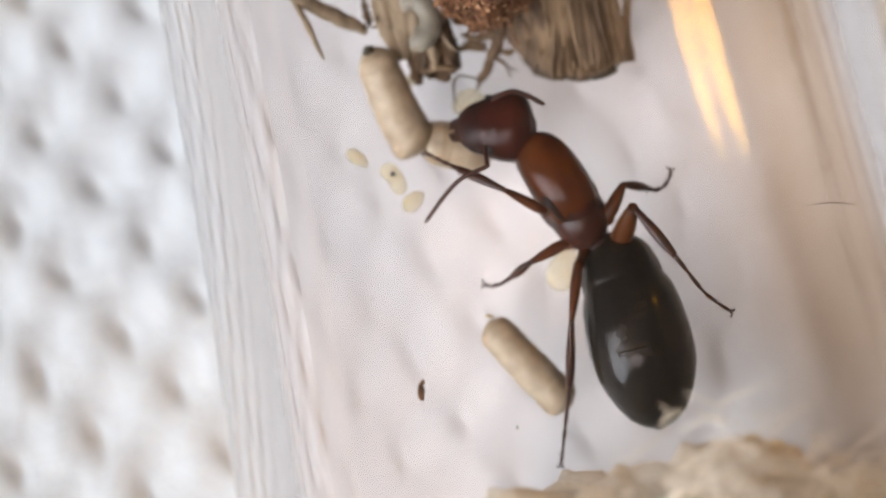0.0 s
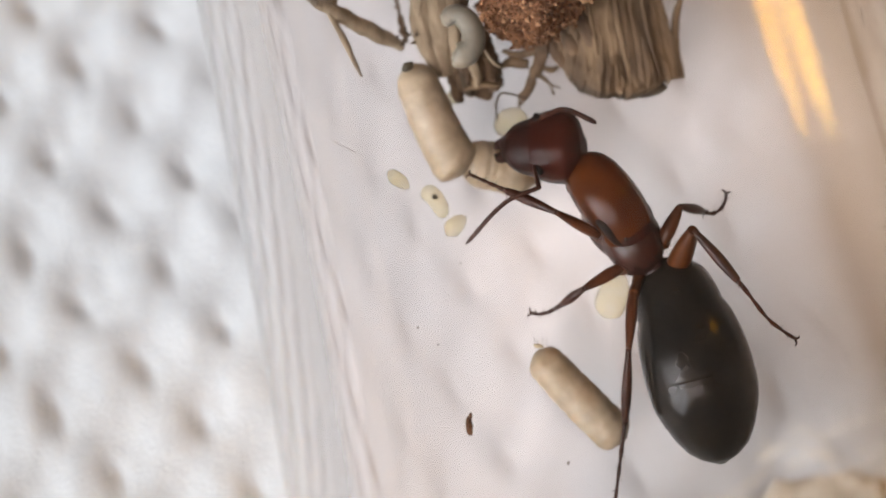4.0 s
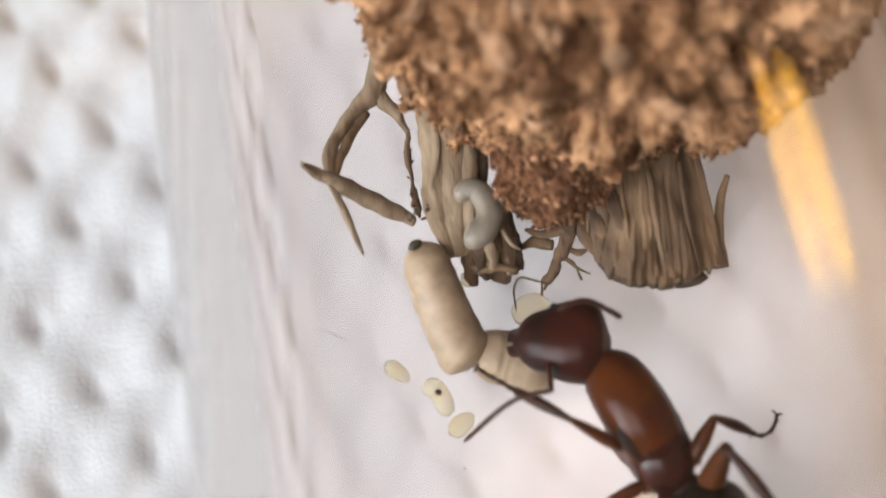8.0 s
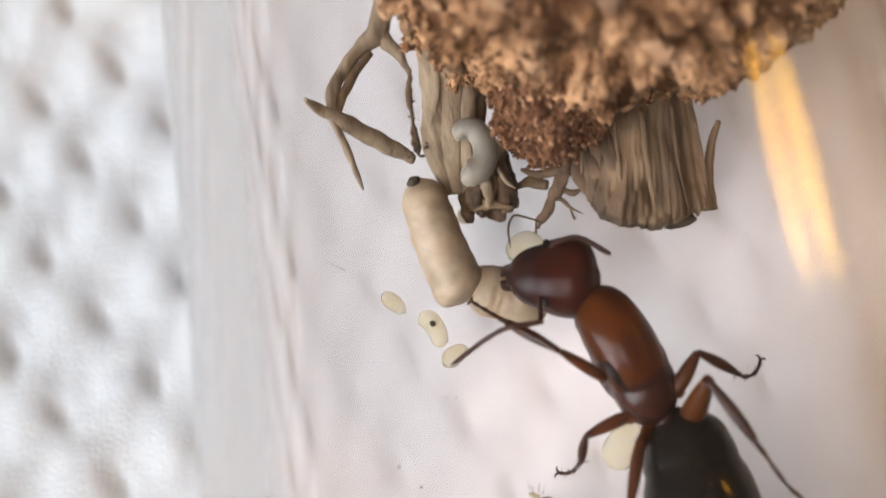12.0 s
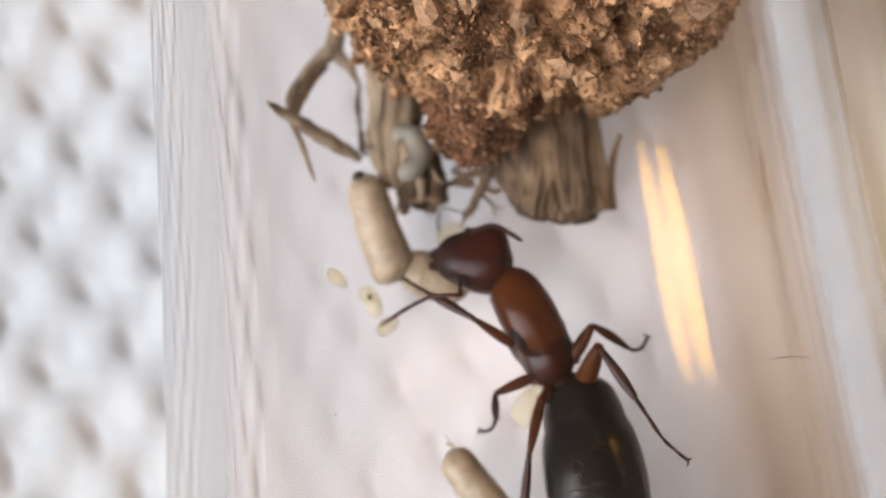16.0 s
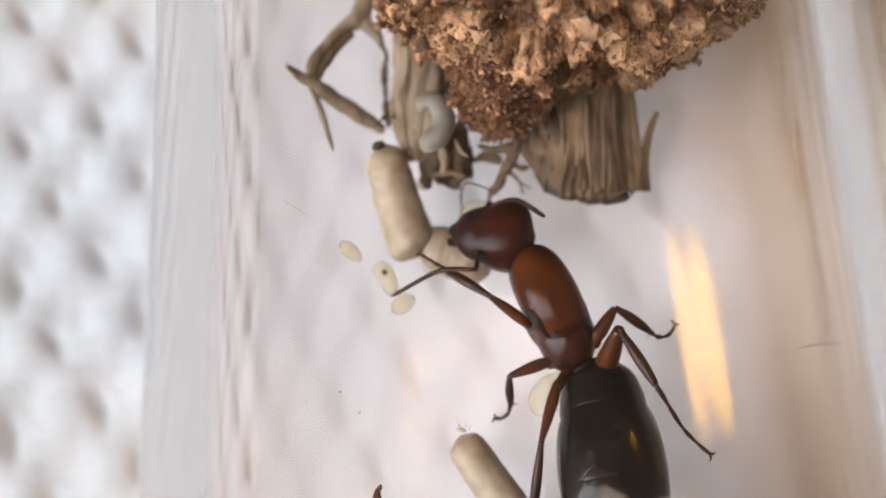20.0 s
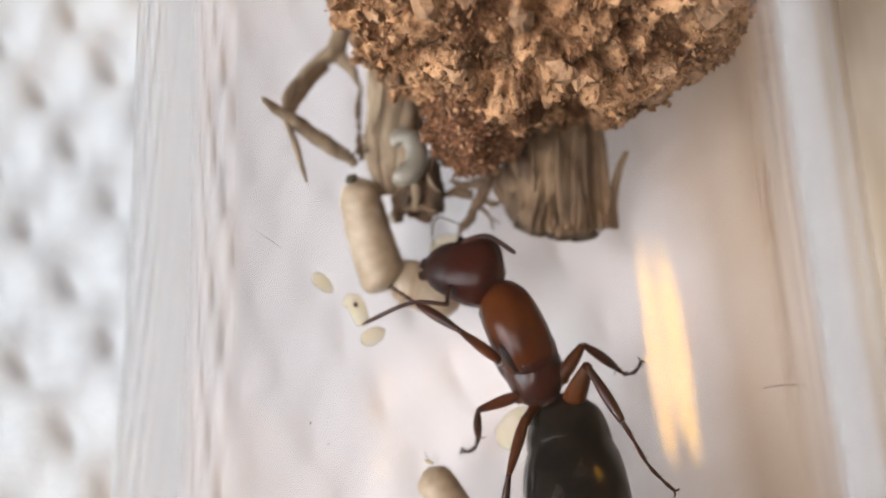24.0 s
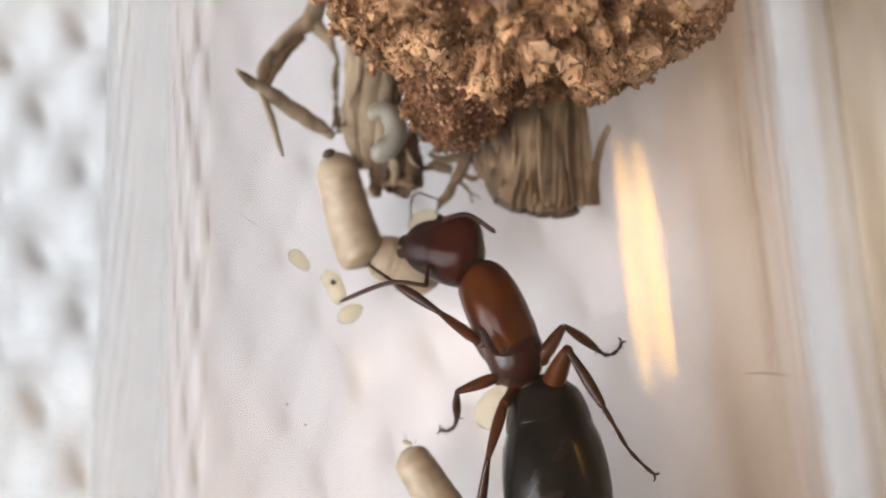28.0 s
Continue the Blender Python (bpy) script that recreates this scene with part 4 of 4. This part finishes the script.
        sweep([foot, foot + d * 0.09 - w * 0.08, foot + d * 0.08 - w * 0.16 - Vector((0, 0, 0.04))], [0.032, 0.026, 0.008], steps=3, around=6, bm=bm)
        part("claw", bm, CUTICLE_LEG, ob, origin=ankle)
        s = ankle + Vector((0.03, -0.02, -0.02))
        part("spur", sweep([s, s + Vector(spur)], [0.024, 0.006], steps=1, around=5), CUTICLE_LEG, ob, origin=ankle)
        # short bristles along the foot
        bm = bmesh.new()
        for k in range(7):
            a, b = pts[int(k / 7 * (len(pts) - 1))], pts[int(k / 7 * (len(pts) - 1)) + 1]
            at = a.lerp(b, k / 7 * (len(pts) - 1) % 1)
            out = Vector((-(b - a).y, (b - a).x, 0)).normalized() * (1 if k % 2 else -1)
            sweep([at + out * 0.03, at + out * 0.12 + (b - a).normalized() * 0.06], [0.012, 0.004], steps=1, around=4, bm=bm)
        part("bristles", bm, CUTICLE_LEG, ob, origin=ankle)
        return ob

    legs = {}
    legs["lf"] = leg((-0.02, -1.30, 3.35), (-0.98, -0.68, 3.95), (-2.04, 0.14, 3.52), (-2.78, 0.85, 2.70), 0.135, CUTICLE_THIGH)
    legs["lm"] = leg((0.42, -2.09, 2.93), (-0.60, -2.42, 3.01), (-1.12, -2.60, 2.33), (-1.86, -2.57, 1.42), 0.145, CUTICLE_THIGH, toes=((-1.34, -2.64, 1.86), (-1.50, -2.66, 1.66), (-1.70, -2.64, 1.50)), spur=(0.16, -0.02, -0.03), shin=0.9)
    legs["lh"] = leg((0.55, -2.72, 3.12), (0.10, -4.04, 3.26), (-0.21, -5.58, 2.22), (-0.76, -7.37, 1.20), 0.14, CUTICLE_THIGH)
    legs["rm"] = leg((1.52, -1.72, 3.1), (2.10, -1.00, 3.38), (2.80, -1.05, 2.55), (3.62, -0.67, 2.12), 0.175, toes=((2.96, -1.11, 2.46), (3.13, -1.12, 2.36), (3.37, -1.02, 2.25), (3.54, -0.84, 2.18)))
    legs["rh"] = leg((1.70, -2.45, 2.62), (2.11, -1.72, 4.14), (2.86, -3.06, 4.18), (4.12, -4.54, 3.32), 0.27, shin=1.1, toes=((3.15, -3.5, 3.95), (3.46, -3.97, 3.70), (3.8, -4.3, 3.5)))
    legs["rf"] = leg((0.55, -0.30, 2.4), (0.05, 0.65, 2.2), (-0.55, 1.1, 1.85), (-1.0, 1.25, 1.55), 0.14)
    for c, e, r in (((0.70, -1.85, 2.55), (0.44, -2.12, 2.90), 0.2), ((1.0, -2.1, 2.6), (0.57, -2.74, 3.10), 0.17), ((0.35, -0.95, 2.7), (0.0, -1.28, 3.30), 0.2), ((1.35, -1.5, 2.6), (1.56, -1.72, 3.06), 0.2), ((1.5, -2.1, 2.4), (1.70, -2.42, 2.6), 0.19)):
        part("coxa", sweep([c, Vector(c).lerp(Vector(e), 0.5), e], [r, r, r * 0.75, r * 0.6], around=14), CUTICLE_LIMB, q, "amber leg base")
        long = Vector(e) + (Vector(e) - Vector(c)).normalized() * 0.1
        part("trochanter", sweep([Vector(c).lerp(Vector(e), 0.62), e, long], [r * 0.6, r * 0.82, r * 0.85, r * 0.7], around=12), CUTICLE_LIMB, q)

    def antenna(root, elbow, mid, tip, r):
        ob = part("antenna", sweep([root, Vector(root).lerp(Vector(elbow), 0.5), elbow], [0.04, 0.055, 0.065], around=9), CUTICLE_LEG, q, origin=root)
        part("whip", sweep([elbow, mid, tip], [0.045] + [r, r * 0.86] * 8 + [r * 0.9, r * 0.4], steps=16, around=9), CUTICLE_LEG, ob, origin=elbow)
        return ob

    left = antenna((-1.22, 0.62, 3.42), (-1.28, -0.05, 4.06), (-2.16, -0.22, 3.72), (-3.19, -0.80, 2.46), 0.062)
    antenna((-0.95, 1.55, 3.45), (-0.72, 1.72, 3.6), (-0.18, 1.76, 3.65), (0.50, 1.30, 3.62), 0.07)
    return left, legs


LEFT_ANTENNA, LEGS = ant()


# ---- specks and dirt ----
def specks():
    s = thing("debris_speck", (-4.26, -5.05, 2.35), "small reddish brown speck of debris on the glass", "debris")
    part("flake", ellipsoid((-4.28, -5.1, 2.42), (0.11, 0.2, 0.06), (0, 40, -10), 3, 0.5), SOIL_RED, s)
    part("flake", ellipsoid((-4.18, -4.86, 2.42), (0.06, 0.08, 0.05), (0, 40, -30), 2, 0.5), SOIL_RED, s)
    for x, y, r in ((-3.57, -1.64, 0.035), (-4.62, -3.66, 0.04), (-5.04, -3.24, 0.045), (-1.91, -6.87, 0.05), (-3.52, -6.79, 0.03), (-3.81, -1.65, 0.03)):
        z = floor_z(x, 0.03)
        solid("dirt_speck", ellipsoid((x, y, z), (r * 1.0, r * 0.7, 0.015), (0, 0, 30), 2, 0.5), DIRT, "tiny dark dirt speck on the glass", "debris", (x, y, z), "dirt specks on the glass")
    for x, y, r in ((-4.08, -2.45, 0.03), (-5.77, -3.7, 0.035), (-5.01, 0.0, 0.025), (6.0, 5.7, 0.08)):
        z = floor_z(x, 0.03)
        solid("dirt_speck", ellipsoid((x, y, z), (r * 1.0, r * 0.7, 0.015), (0, 0, 60), 2, 0.5), DIRT, "tiny dark dirt speck on the glass", "debris", (x, y, z), "dirt specks on the glass")
    s = thing("glass_scratch", (6.69, 0.8, 7.3), "thin dark scratch on the glass wall", "scratch", fitted=False)
    part("scratch", sweep([(6.68, 1.02, 7.39), (6.68, 0.8, 7.33), (6.67, 0.59, 7.26)], [0.007, 0.012, 0.007], around=5), DIRT, s)
    s = thing("glass_scratch", (6.5, -3.9, 6.6), "faint brown scratch across the glass wall", "scratch", fitted=False)
    part("scratch", sweep([(6.22, -3.51, 5.47), (6.55, -3.8, 6.6), (6.70, -4.25, 8.0)], [0.006, 0.012, 0.006], around=5), FIBRE, s)
    rng = random.Random(31)
    for x, y, r in ((-3.86, 4.42, 0.09), (-3.98, 4.30, 0.06), (-3.70, 4.28, 0.07), (-4.06, 4.46, 0.045), (-3.58, 4.48, 0.06)):
        bit = thing("soil_crumb", (x, y, 2.95), "tiny dark soil crumb at the twig's end", "soil crumb", "crumbs at the twig's end")
        bm = bmesh.new()
        for k in range(3):
            chip(bm, (x + rng.uniform(-r, r), y + rng.uniform(-r, r), 3.02), r, rng)
        part("crumb", bm, FIBRE_DARK, bit, smooth=False)
    h = thing("fine_hair", (-5.68, 1.05, 4.4), "fine pale fibre lying on the glass", "fibre", fitted=False)
    part("strand", sweep([(-6.22, 1.09, 5.45), (-5.95, 1.08, 4.86), (-5.68, 1.01, 4.43)], [0.004, 0.006, 0.008], around=5), PEBBLE, h)


specks()


# ---- what moves ----
def motions():
    # the left whip swings forward about its elbow
    whip = next(o for o in LEFT_ANTENNA.children if o.name.startswith("whip"))
    base = whip.matrix_basis.copy()
    swing = [(0, 1.9, 0), (1, 0, 0), (2, -0.9, 0.5), (5, -1.2, 2), (9, -6.2, 5), (12, -8, 7), (15, -9.9, 9), (17, -11.7, 11), (20, -13.8, 11), (25, -17.6, 11), (27, -18.3, 11), (28, -18.1, 11)]
    walk(whip, [(t, base @ pose(0, 0, 0, 0, lift, turn)) for t, turn, lift in swing])

    # a leg draws its shin and foot into a second stance
    def restep(ob, knee, ankle, foot, ankle_to, foot_to, steps):
        knee, ankle, foot, ankle_to, foot_to = (fit_point(p) for p in (knee, ankle, foot, ankle_to, foot_to))
        still = Matrix.Identity(3).to_quaternion()
        shin_turn = (ankle - knee).rotation_difference(ankle_to - knee)
        foot_turn = (foot - ankle).rotation_difference(foot_to - ankle_to)
        for o in ob.children:
            shin = o.name.startswith("tibia")
            base = o.matrix_basis.copy()
            rows = []
            for t, k in steps:
                turn = still.slerp(shin_turn if shin else foot_turn, k)
                at = base.translation.copy()
                if not shin:
                    at += (knee + still.slerp(shin_turn, k) @ (ankle - knee) - ankle) * MM
                rows.append((t, Matrix.LocRotScale(at, turn, None)))
            walk(o, rows)

    restep(LEGS["lm"], (-0.60, -2.42, 3.01), (-1.12, -2.60, 2.33), (-1.86, -2.57, 1.42), (-0.62, -2.89, 2.32), (-1.06, -3.02, 1.20), [(0, 0.0), (2.5, 0.0), (6.5, 0.08), (8.5, 0.35), (11.5, 0.72), (15, 0.95), (17, 1.0), (25, 1.0), (28, 1.0)])
    restep(LEGS["rm"], (2.10, -1.00, 3.38), (2.80, -1.05, 2.55), (3.62, -0.67, 2.12), (2.81, -1.40, 2.95), (3.70, -1.10, 2.20), [(0, 0.0), (2.5, 0.05), (6.5, 0.25), (8.5, 0.7), (12, 0.9), (15, 1.0), (28, 1.0)])


motions()
